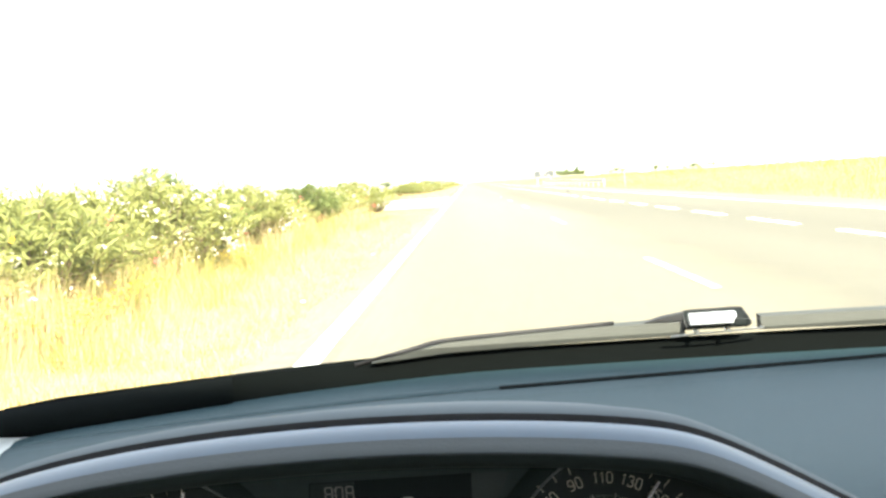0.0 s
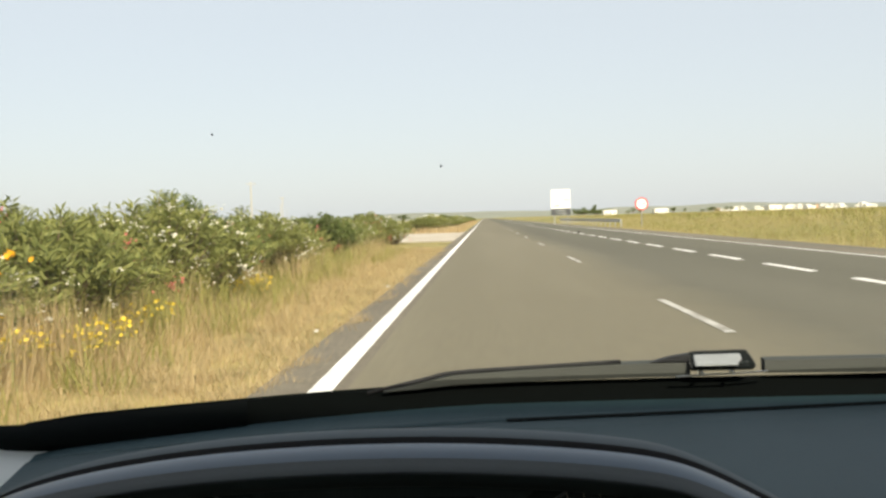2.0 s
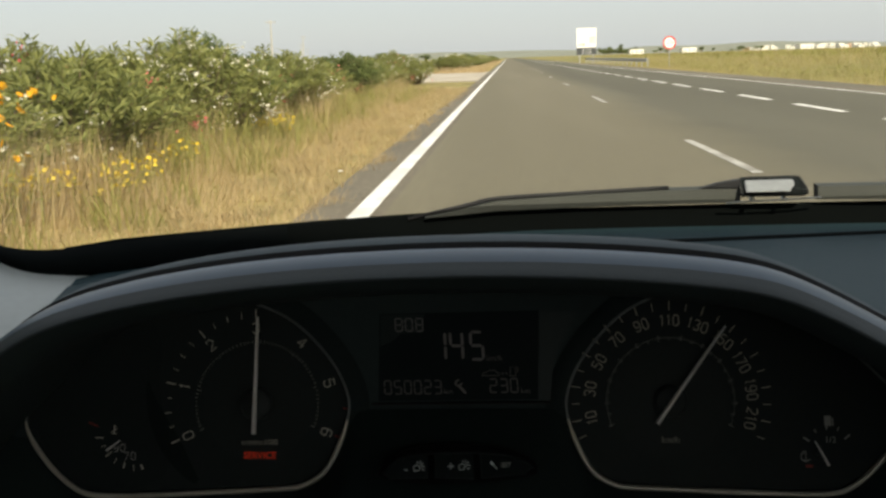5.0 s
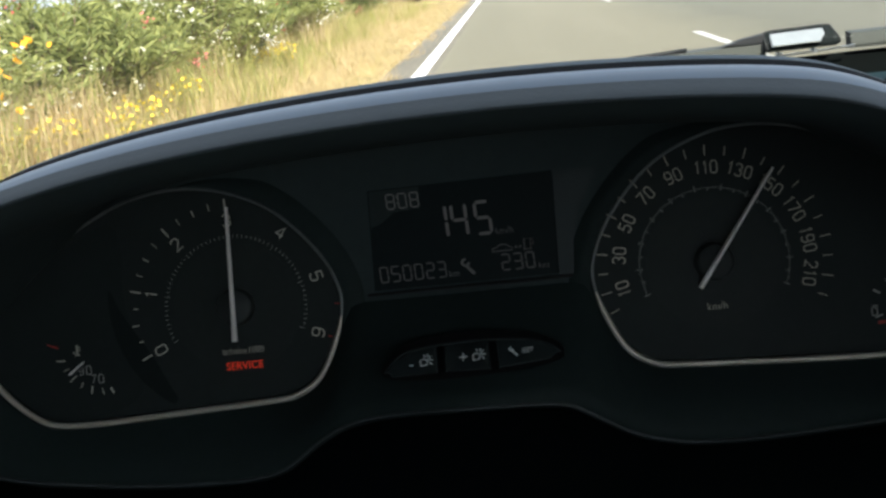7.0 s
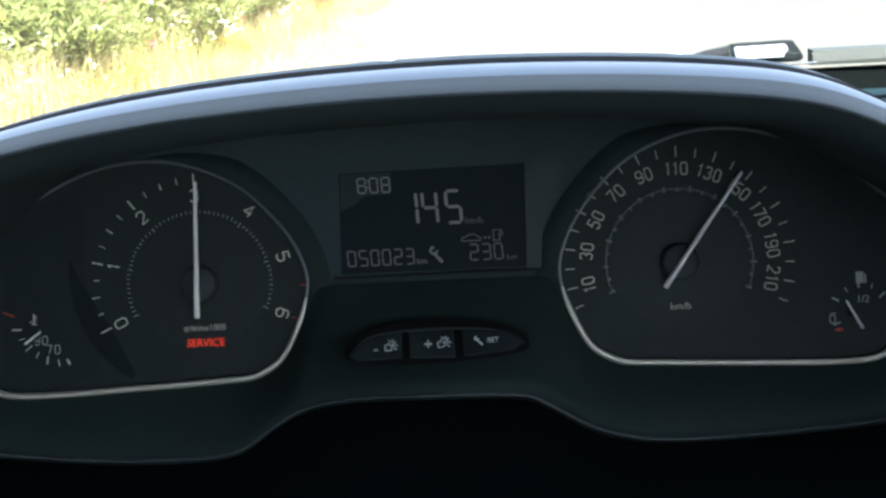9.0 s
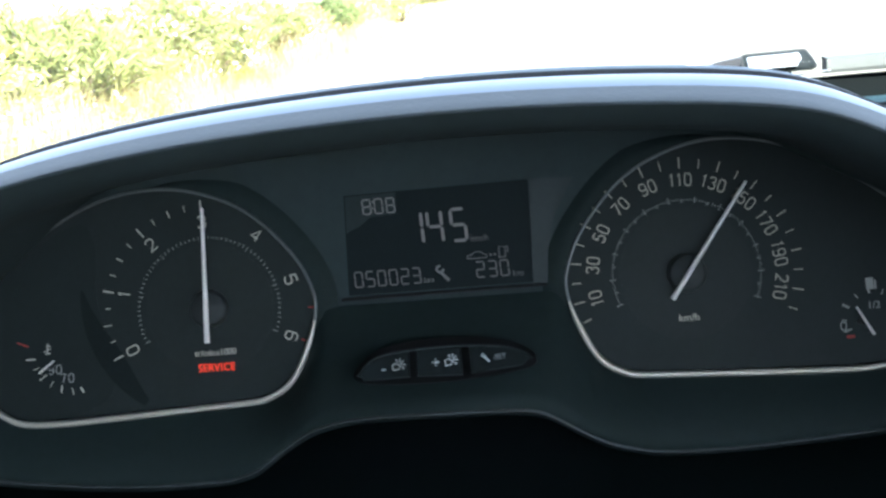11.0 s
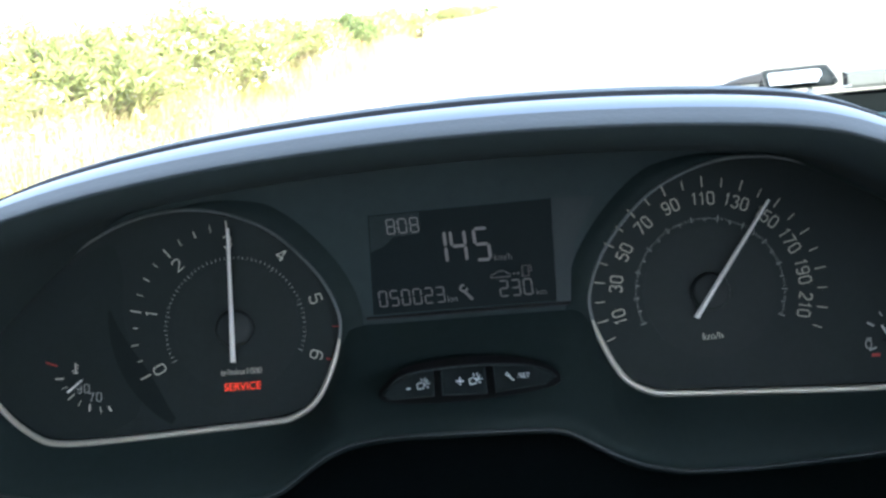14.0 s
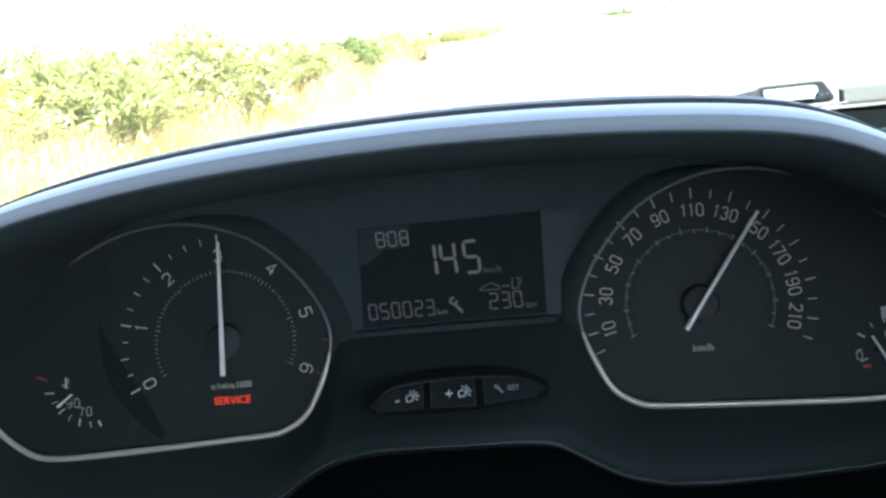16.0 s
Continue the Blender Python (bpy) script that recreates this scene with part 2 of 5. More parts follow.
worn_lane(ASPHALT, 2.2, 3.5, (0.66, 0.69, 0.73))
SHOULDER = two_tone("shoulder_asphalt", (0.132, 0.115, 0.088), (0.165, 0.144, 0.110), 0.5, 0.88, fine=50, fine_amount=0.2, bump=0.4, bump_distance=0.008, stretch=(1, 0.2, 1))
CONCRETE = two_tone("dusty_concrete", (0.46, 0.41, 0.34), (0.36, 0.32, 0.26), 0.4, 0.9, fine=20, fine_amount=0.15)
EARTH = two_tone("dry_field", (0.27, 0.220, 0.085), (0.19, 0.185, 0.060), 0.045, 0.95, fine=40, fine_amount=0.4, bump=0.6, bump_distance=0.08, stretch=(1, 0.5, 1))
STRAW = leaf_material("dry_grass", (0.34, 0.245, 0.115), (0.60, 0.47, 0.265), 0.4)
FIELDSTRAW = leaf_material("field_straw", (0.27, 0.215, 0.085), (0.46, 0.385, 0.180), 0.35)
GREENGRASS = leaf_material("green_grass", (0.20, 0.205, 0.055), (0.43, 0.40, 0.13), 0.4)
LEAF = leaf_material("oleander_leaf", (0.120, 0.145, 0.040), (0.37, 0.375, 0.125), 0.42)
LEAFDARK = leaf_material("dark_leaf", (0.070, 0.100, 0.026), (0.20, 0.235, 0.068), 0.35)
TWIG = material("twig_bark", (0.17, 0.12, 0.075), 0.9, vary=0.25, scale=12, bump=0.3, bump_scale=60)
WHITEPETAL = leaf_material("white_petal", (0.72, 0.68, 0.56), (0.85, 0.82, 0.72), 0.4)
PINKPETAL = leaf_material("pink_petal", (0.66, 0.10, 0.10), (0.82, 0.30, 0.28), 0.4)
YELLOWPETAL = leaf_material("yellow_petal", (0.72, 0.50, 0.04), (0.85, 0.68, 0.10), 0.4)
ORANGEPETAL = leaf_material("orange_petal", (0.80, 0.36, 0.01), (0.88, 0.50, 0.03), 0.4)
# the distance's haze is mixed into the ridge's grey-green colour
HAZEHILL = material("far_hill", (0.20, 0.21, 0.17), 1.0, vary=0.1, scale=0.01)

GLASS = bpy.data.materials.new("windscreen_glass")
GLASS.use_nodes = True
gt = GLASS.node_tree
gt.nodes.remove(gt.nodes["Principled BSDF"])
gt_t, gt_g, gt_m, gt_f = (gt.nodes.new("ShaderNodeBsdf" + "Transparent"), gt.nodes.new("ShaderNodeBsdfAnisotropic"), gt.nodes.new("ShaderNodeMixShader"), gt.nodes.new("ShaderNodeFresnel"))
gt_t.inputs[0].default_value = (0.93, 0.96, 0.94, 1)
gt_g.inputs["Roughness"].default_value = 0.02
gt_f.inputs[0].default_value = 1.25
gt.links.new(gt_f.outputs[0], gt_m.inputs[0])
gt.links.new(gt_t.outputs[0], gt_m.inputs[1])
gt.links.new(gt_g.outputs[0], gt_m.inputs[2])
# slight translucent share lifts the blacks behind the glass, imitating veiling glare
gt_d, gt_veil = gt.nodes.new("ShaderNodeBsdf" + "Translucent"), gt.nodes.new("ShaderNodeMixShader")
gt_d.inputs[0].default_value = (0.75, 0.76, 0.72, 1)
gt_veil.inputs[0].default_value = 0.014
gt.links.new(gt_m.outputs[0], gt_veil.inputs[1])
gt.links.new(gt_d.outputs[0], gt_veil.inputs[2])
gt.links.new(gt_veil.outputs[0], gt.nodes["Material Output"].inputs[0])


# ---------------------------------------------------------------- mesh helpers
def part(name, bm, mat, parent=None, label="", smooth=False):
    """Links a bmesh as one mesh object under a thing or a part."""
    me = bpy.data.meshes.new(name)
    bm.normal_update()
    bm.to_mesh(me)
    bm.free()
    return part_of(name, me, mat, parent, label, smooth)


def part_of(name, me, mat, parent=None, label="", smooth=False):
    if mat and not me.materials:
        for m in (mat if isinstance(mat, (list, tuple)) else (mat,)):
            me.materials.append(m)
    if smooth:
        me.polygons.foreach_set("use_smooth", [True] * len(me.polygons))
    ob = new(name, me)
    if parent:
        ob.parent = parent
    return tagged(ob, label) if label else ob


def thing(name, label, category, at=None, group="", kind=""):
    ob = new(name)
    ob.empty_display_size = 0.1
    if at is not None:
        ob.matrix_world = at
    return tagged(ob, label, category, group, kind)


def box(bm, x0, x1, y0, y1, z0, z1, bevel=0.0, m=None, mat=0):
    verts = [bm.verts.new((x, y, z)) for x in (x0, x1) for y in (y0, y1) for z in (z0, z1)]
    faces = [bm.faces.new([verts[i] for i in q]) for q in ((0, 1, 3, 2), (4, 6, 7, 5), (0, 4, 5, 1), (2, 3, 7, 6), (0, 2, 6, 4), (1, 5, 7, 3))]
    for f in faces:
        f.material_index = mat
    if bevel:
        made = bmesh.ops.bevel(bm, geom=list({e for f in faces for e in f.edges}), offset=bevel, segments=2, affect="EDGES", profile=0.6)
        verts = list({v for f in made["faces"] for v in f.verts} | {v for v in verts if v.is_valid})
    if m is not None:
        bmesh.ops.transform(bm, matrix=m, verts=[v for v in verts if v.is_valid])
    return verts


def tube(bm, points, radii, sides=8, closed=False, squash=1.0):
    """A round bar along points; radii: one number or one a point."""
    points = [Vector(p) for p in points]
    if not isinstance(radii, (list, tuple)):
        radii = [radii] * len(points)
    rings, n = [], len(points)
    for i, p in enumerate(points):
        a, b = points[(i - 1) % n if closed else max(i - 1, 0)], points[(i + 1) % n if closed else min(i + 1, n - 1)]
        d = (b - a).normalized()
        side = d.cross(Vector((0, 0, 1)))
        side = side.normalized() if side.length > 1e-4 else Vector((1, 0, 0))
        up = side.cross(d)
        rings.append([bm.verts.new(p + radii[i] * (math.cos(t) * side + squash * math.sin(t) * up)) for t in [2 * math.pi * k / sides for k in range(sides)]])
    for i in range(n if closed else n - 1):
        a, b = rings[i], rings[(i + 1) % n]
        for k in range(sides):
            bm.faces.new((a[k], a[(k + 1) % sides], b[(k + 1) % sides], b[k]))
    if not closed:
        bm.faces.new(rings[0])
        bm.faces.new(rings[-1][::-1])


def plate(bm, outline, z0, z1, bevel=0.0):
    """A flat plate of that outline (x, y), from z0 to z1."""
    low = [bm.verts.new((x, y, z0)) for x, y in outline]
    high = [bm.verts.new((x, y, z1)) for x, y in outline]
    n = len(outline)
    top = bm.faces.new(high)
    bm.faces.new(low[::-1])
    for i in range(n):
        bm.faces.new((low[i], low[(i + 1) % n], high[(i + 1) % n], high[i]))
    if bevel:
        bmesh.ops.bevel(bm, geom=list(top.edges), offset=bevel, segments=2, affect="EDGES", profile=0.6)


def loft(bm, rows, closed=False):
    """A skin over rows of points."""
    vs = [[bm.verts.new(p) for p in row] for row in rows]
    for a, b in zip(vs, vs[1:]):
        n = len(a)
        for k in range(n if closed else n - 1):
            bm.faces.new((a[k], a[(k + 1) % n], b[(k + 1) % n], b[k]))
    return vs


def disc(bm, x, y, r, z0, z1, sides=32):
    plate(bm, [(x + r * math.cos(2 * math.pi * k / sides), y + r * math.sin(2 * math.pi * k / sides)) for k in range(sides)], z0, z1)


def smooth_line(points, steps=6, closed=False):
    """A Catmull-Rom line through points."""
    pts = [Vector(p) for p in points]
    n, out = len(pts), []
    for i in range(n if closed else n - 1):
        p0 = pts[(i - 1) % n] if closed or i else pts[0]
        p1, p2 = pts[i], pts[(i + 1) % n]
        p3 = pts[(i + 2) % n] if closed or i + 2 < n else pts[-1]
        for k in range(steps):
            t = k / steps
            out.append(0.5 * (2 * p1 + (p2 - p0) * t + (2 * p0 - 5 * p1 + 4 * p2 - p3) * t * t + (3 * p1 - p0 - 3 * p2 + p3) * t ** 3))
    if not closed:
        out.append(pts[-1])
    return out


def words(text, size, depth=0.0001):
    """A mesh of the built-in font, centred on the origin."""
    cu = bpy.data.curves.new("words", "FONT")
    cu.body, cu.size, cu.align_x, cu.align_y, cu.extrude, cu.resolution_u = text, size, "CENTER", "CENTER", depth, 4
    cu.offset = -size * 0.007
    ob = new("words", cu)
    bpy.context.view_layer.update()
    me = bpy.data.meshes.new_from_object(ob.evaluated_get(bpy.context.evaluated_depsgraph_get()))
    bpy.data.objects.remove(ob)
    bpy.data.curves.remove(cu)
    me.materials.clear()
    return me


def word_part(name, text, size, at, mat, parent, turn=0.0, wide=1.0, label=""):
    ob = part_of(name, words(text, size), mat, parent, label)
    ob.matrix_local = Matrix.Translation(at) @ Matrix.Rotation(turn, 4, "Z") @ Matrix.Diagonal((wide, 1, 1, 1))
    return ob

# ---------------------------------------------------------------- ground and road
def sheet(name, x0, x1, y0, y1, z, mat, label, category, nx=1, ny=1, thick=0.0, kind="structure"):
    bm = bmesh.new()
    if thick:
        box(bm, x0, x1, y0, y1, z - thick, z)
    else:
        loft(bm, [[(x0 + (x1 - x0) * i / nx, y0 + (y1 - y0) * j / ny, z) for i in range(nx + 1)] for j in range(ny + 1)])
    return tagged(part(name, bm, mat), label, category, kind=kind)


def bank(x):
    """The field rises gently from the hard shoulder."""
    t = max(0.0, min(1.0, (x - 11.6) / 9))
    return 0.85 * t * t * (3 - 2 * t)


bm = bmesh.new()
gx = [-2500, -600, -100, -20, 8, 11.4, 12.5, 13.5, 14.5, 15.5, 16.5, 17.5, 19, 20.6, 24, 40, 100, 600, 2500]
loft(bm, [[(x, y, -0.05 + bank(x)) for x in gx] for y in (-1500, -200, 0, 50, 100, 200, 400, 800, 1600, 3500)])
tagged(part("ground", bm, EARTH, smooth=True), "dry yellow grassland reaching to the hazy horizon", "ground", kind="structure")
sheet("road", -0.95, 9.6, -60, 1500, 0.0, ASPHALT, "grey-brown worn asphalt of three lanes, the fast lane paler", "road", thick=0.3)
sheet("pavement", -1.62, -0.95, -60, 1500, -0.004, SHOULDER, "narrow darker asphalt margin beside the grass verge", "shoulder", thick=0.3)
sheet("pavement", 9.6, 11.3, -60, 1500, -0.004, SHOULDER, "darker asphalt hard shoulder beside the field", "shoulder", thick=0.3)


def road_line(name, x, width, y0, y1, mat, label, group=""):
    bm = bmesh.new()
    steps = max(1, int((y1 - y0) / 2)) if y1 - y0 < 200 else 60
    left, right = [], []
    for k in range(steps + 1):
        y = y0 + (y1 - y0) * k / steps
        left.append((x - width / 2 + random.uniform(-0.006, 0.006), y, 0.005))
        right.append((x + width / 2 + random.uniform(-0.006, 0.006), y, 0.005))
    loft(bm, [left, right])
    return tagged(part(name, bm, mat), label, "road marking", group, "structure")


road_line("edge_line", -1.13, 0.17, -20, 900, LINEPAINT, "solid white painted line along the road's edge")
road_line("edge_line", 9.35, 0.13, -20, 900, LINEPAINT, "solid white painted line along the hard shoulder")
for k in range(26):
    road_line("lane_dash", 2.42, 0.115, 10.2 + 16 * k - 16, 14.3 + 16 * k - 16, OLDPAINT, "short worn white dash between two lanes", "dashes between the lanes")
for k in range(60):
    road_line("lane_dash", 6.2, 0.19, 8.6 + 5.6 * k, 12.0 + 5.6 * k, LINEPAINT, "white painted dash of the slow lane's broken line", "dashes of the slow lane")

# the crossing in the central reserve: a dusty concrete apron past the hedge
bm = bmesh.new()
plate(bm, [(-1.64, 56), (-1.64, 92), (-6.5, 90), (-11, 82), (-11, 62), (-6, 58)], -0.2, 0.002)
tagged(part("pavement", bm, CONCRETE), "pale dusty concrete apron of a reserve crossing", "apron", kind="structure")


# ---------------------------------------------------------------- plants
def blades(bm, count, place, height, lean, width, bend=0.4):
    """Grass: narrow bent blades with pointed tips."""
    for _ in range(count):
        x, y, z = place()
        h, a = random.uniform(*height), random.uniform(0, 2 * math.pi)
        d = Vector((math.cos(a), math.sin(a), 0))
        s = Vector((-d.y, d.x, 0)) * width * random.uniform(0.6, 1.3)
        l = random.uniform(*lean) * h
        p0, p1, p2 = Vector((x, y, z)), Vector((x, y, z + h * 0.55)) + d * l * bend, Vector((x, y, z + h)) + d * l
        v = [bm.verts.new(p) for p in (p0 - s, p0 + s, p1 + s * 0.7, p1 - s * 0.7, p2)]
        bm.faces.new(v[:4])
        bm.faces.new((v[3], v[2], v[4]))


def grass(name, count, place, height, lean, width, mat, label):
    bm = bmesh.new()
    blades(bm, count, place, height, lean, width)
    return tagged(part(name, bm, mat), label, "grass", kind="stuff")


def fall(near, far, power):
    """A distance from near to far, denser near."""
    return near + (far - near) * random.random() ** power


def verge_place(x0, x1, y0, y1, power=1.7):
    def place():
        y = fall(y0, y1, power)
        x = random.uniform(x0, x1) + 0.10 * math.sin(y * 1.7) + 0.06 * math.sin(y * 5.1)
        return x, y, -0.06 + bank(x)
    return place


def clumped(place, count, radius):
    """Gathers places into loose tufts."""
    centres = [place() for _ in range(count)]

    def spot():
        x, y, z = random.choice(centres)
        r = random.gauss(0, radius) * (0.6 + y / 40)
        return x + r, y + random.gauss(0, radius) * (0.6 + y / 40), z
    return spot


grass("verge_grass", 46000, verge_place(-4.2, -1.66, 3.3, 45), (0.03, 0.13), (0.4, 1.6), 0.0032, STRAW, "short dry straw-coloured grass on the verge")
grass("verge_grass", 3500, clumped(verge_place(-1.72, -1.50, 3.5, 42), 320, 0.05), (0.09, 0.19), (0.4, 1.3), 0.003, STRAW, "dry grass creeping over the asphalt margin")
grass("verge_grass", 17000, clumped(verge_place(-4.4, -1.95, 3.3, 42), 700, 0.10), (0.08, 0.27), (0.2, 1.1), 0.0026, STRAW, "tufts of dry straw-coloured grass on the verge")
grass("verge_grass", 12000, clumped(verge_place(-6.5, -3.0, 3.5, 42), 320, 0.16), (0.15, 0.48), (0.2, 0.9), 0.0032, STRAW, "knee-high dry grass tufts before the hedge")
grass("verge_grass", 17000, clumped(verge_place(-7.0, -2.9, 3.5, 40), 420, 0.16), (0.10, 0.40), (0.2, 1.0), 0.0050, GREENGRASS, "green and yellow weeds at the hedge's foot")
grass("verge_grass", 9000, clumped(verge_place(-6.4, -3.7, 4.5, 40, 1.3), 130, 0.16), (0.35, 0.95), (0.1, 0.6), 0.0034, STRAW, "tall dry stalks standing between the bushes")
grass("verge_grass", 9000, clumped(verge_place(-6.4, -3.6, 4.5, 40, 1.3), 140, 0.18), (0.25, 0.75), (0.1, 0.7), 0.0055, GREENGRASS, "tall green weeds standing between the bushes")
grass("verge_grass", 9000, verge_place(-9, -1.9, 88, 330, 1.6), (0.25, 0.7), (0.1, 0.6), 0.025, STRAW, "dry grass in the central reserve past the crossing")
grass("verge_grass", 6000, verge_place(-30, -11, 30, 160, 1.3), (0.3, 0.7), (0.1, 0.6), 0.022, STRAW, "tall dry grass beyond the opposite carriageway")
grass("field_grass", 26000, verge_place(11.3, 18, 13, 150, 1.9), (0.08, 0.34), (0.2, 1.2), 0.007, FIELDSTRAW, "dry yellow grass along the field's edge")
grass("field_grass", 18000, clumped(verge_place(12.2, 21, 13, 170, 1.7), 1500, 0.25), (0.10, 0.42), (0.2, 1.0), 0.009, GREENGRASS, "green-yellow weeds among the field grass")
grass("field_grass", 16000, verge_place(17, 60, 25, 260, 1.5), (0.15, 0.45), (0.2, 1.0), 0.022, FIELDSTRAW, "dry yellow field grass in loose tufts")
grass("field_grass", 14000, clumped(verge_place(17, 70, 25, 260, 1.5), 1600, 0.35), (0.15, 0.5), (0.2, 1.0), 0.022, GREENGRASS, "greenish field grass in loose tufts")


def leaf(bm, p, d, length, width, mat=0):
    """A narrow leaf, folded along its rib."""
    side = d.cross(Vector((random.uniform(-1, 1), random.uniform(-1, 1), random.uniform(0.2, 1))))
    side = side.normalized() * width if side.length > 1e-3 else Vector((width, 0, 0))
    droop = Vector((0, 0, -0.18 * length))
    v = [bm.verts.new(q) for q in (p, p + d * length * 0.5 + side, p + d * length + droop, p + d * length * 0.5 - side)]
    f = bm.faces.new(v)
    f.material_index = mat


def flower(bm, p, size, mat=0, petals=5):
    """Five blunt petals round a point."""
    up = Vector((random.uniform(-1, 1), random.uniform(-1, 1), random.uniform(0.1, 1))).normalized()
    a = up.cross(Vector((0.3, 0.5, 0.8))).normalized()
    b = up.cross(a)
    c = bm.verts.new(p)
    ring = []
    for k in range(petals * 2):
        t = math.pi * k / petals
        r = size * (1.0 if k % 2 else 0.72)
        ring.append(bm.verts.new(p + r * (math.cos(t) * a + math.sin(t) * b) + up * size * 0.25))
    for k in range(petals):
        f = bm.faces.new((c, ring[2 * k], ring[2 * k + 1], ring[(2 * k + 2) % (2 * petals)]))
        f.material_index = mat


def bush(seed, height, radius, shoots, leaves, label, petal=None, clusters=0, leaf_size=(0.14, 0.25), mat=None, flower_size=0.029, name="oleander_bush", low=0.1):
    """Upright shoots from the ground, fanning outwards, each clothed in narrow leaves; flower clusters at the ends."""
    random.seed(seed)
    ob = thing(name, label, "bush", group="bushes along the reserve")
    stems, crown, petals = bmesh.new(), bmesh.new(), bmesh.new()
    ends = []
    for _ in range(shoots):
        a, r = random.uniform(0, 2 * math.pi), math.sqrt(random.random())
        foot = Vector((math.cos(a) * r * radius * 0.35, math.sin(a) * r * radius * 0.35, 0))
        h = height * (1.0 - 0.45 * r * r) * random.uniform(0.78, 1.06)
        tip = Vector((math.cos(a) * r * radius * random.uniform(0.8, 1.1), math.sin(a) * r * radius * random.uniform(0.8, 1.1), h))
        mid = foot.lerp(tip, 0.5) + Vector((0, 0, 0.12 * h))
        line = [foot, foot.lerp(mid, 0.5) + Vector((0, 0, 0.06 * h)), mid, mid.lerp(tip, 0.55) + Vector((0, 0, 0.03 * h)), tip]
        tube(stems, line, [0.014, 0.012, 0.009, 0.006, 0.003], 4)
        ends.append(tip)
        for _ in range(leaves):
            t = low + (1 - low) * random.random() ** 0.75
            k = min(3, int(t * 4))
            p = line[k].lerp(line[k + 1], t * 4 - k) + Vector([random.gauss(0, 0.035) for _ in range(3)])
            out = Vector((random.gauss(0, 1), random.gauss(0, 1), random.uniform(0.3, 2.0)))
            leaf(crown, p, out.normalized(), random.uniform(*leaf_size), random.uniform(0.008, 0.014) * leaf_size[1] / 0.17)
    part("trunk", stems, TWIG, ob)
    part("crown", crown, mat or LEAF, ob)
    if petal:
        for _ in range(clusters):
            e = random.choice(ends) + Vector((random.gauss(0, 0.05), random.gauss(0, 0.05), random.gauss(0, 0.05)))
            if random.random() < 0.45:
                e = Vector((e.x * 1.02, e.y * 1.02, e.z * random.uniform(0.45, 0.95)))
            for _ in range(random.randint(4, 10)):
                flower(petals, e + Vector([random.gauss(0, 0.06) for _ in range(3)]), random.uniform(0.7, 1.2) * flower_size)
        tagged(part("flowers", petals, petal, ob), kind="stuff")
    return ob


kinds = [
    bush(11, 1.9, 1.5, 150, 66, "tall green oleander bush with clusters of white flowers", WHITEPETAL, 64),
    bush(12, 1.7, 1.4, 140, 64, "rounded green oleander bush dotted with pink flowers", PINKPETAL, 40),
    bush(13, 1.5, 1.3, 125, 62, "low green oleander bush with few white flowers", WHITEPETAL, 14),
    bush(14, 1.95, 1.2, 120, 64, "dense dark green bush with upright shoots", None, 0, mat=LEAFDARK),
]
random.seed(5)
spots = []
y = 9.2
while y < 55:
    spots.append((-5.3 + random.uniform(-0.5, 0.5), y))
    y += random.choice((1.2, 1.4, 1.7, 2.1, 2.9)) + random.uniform(0, 0.3)
pattern = [0, 2, 1, 0, 3, 1, 3, 0, 1, 2, 0, 1, 3, 2, 0, 1]
for k, (x, y) in enumerate(spots):
    s = random.uniform(0.80, 1.16)
    m = pose(x, y, -0.06, 0, 0, random.uniform(0, 360)) @ Matrix.Diagonal((s, s, s * random.uniform(0.62, 0.86), 1))
    src = kinds[pattern[k % 16]]
    made = copy_thing(src, pose(0, 0, 0))
    made.matrix_basis = m
y = 96.0
while y < 420:
    for x in (-5.2,):
        s = random.uniform(0.75, 1.05)
        made = copy_thing(kinds[random.choice((0, 1, 2, 3))], pose(0, 0, 0))
        made.matrix_basis = pose(x + random.uniform(-0.7, 0.7), y, -0.06, 0, 0, random.uniform(0, 360)) @ Matrix.Diagonal((s * 1.3, s * 1.6, s * 0.95, 1))
    y += random.uniform(3.0, 4.6) * (1 + y / 400)
for ob, (x, y) in zip(kinds, ((-7.6, 11.6), (-7.1, 14.4), (-7.0, 17.8), (-7.2, 24.0))):
    ob.matrix_basis = pose(x, y, -0.06)
random.seed(31)
grass("verge_grass", 11000, clumped(verge_place(-8.2, -3.7, 5.8, 10.5, 1.0), 220, 0.20), (0.30, 0.72), (0.15, 0.7), 0.0045, STRAW, "tall dry yellow grass before the first bushes")
grass("verge_grass", 3500, clumped(verge_place(-8.2, -3.9, 6.4, 11.5, 1.0), 60, 0.22), (0.3, 0.8), (0.2, 0.8), 0.0065, GREENGRASS, "tall green weeds among the dry grass")


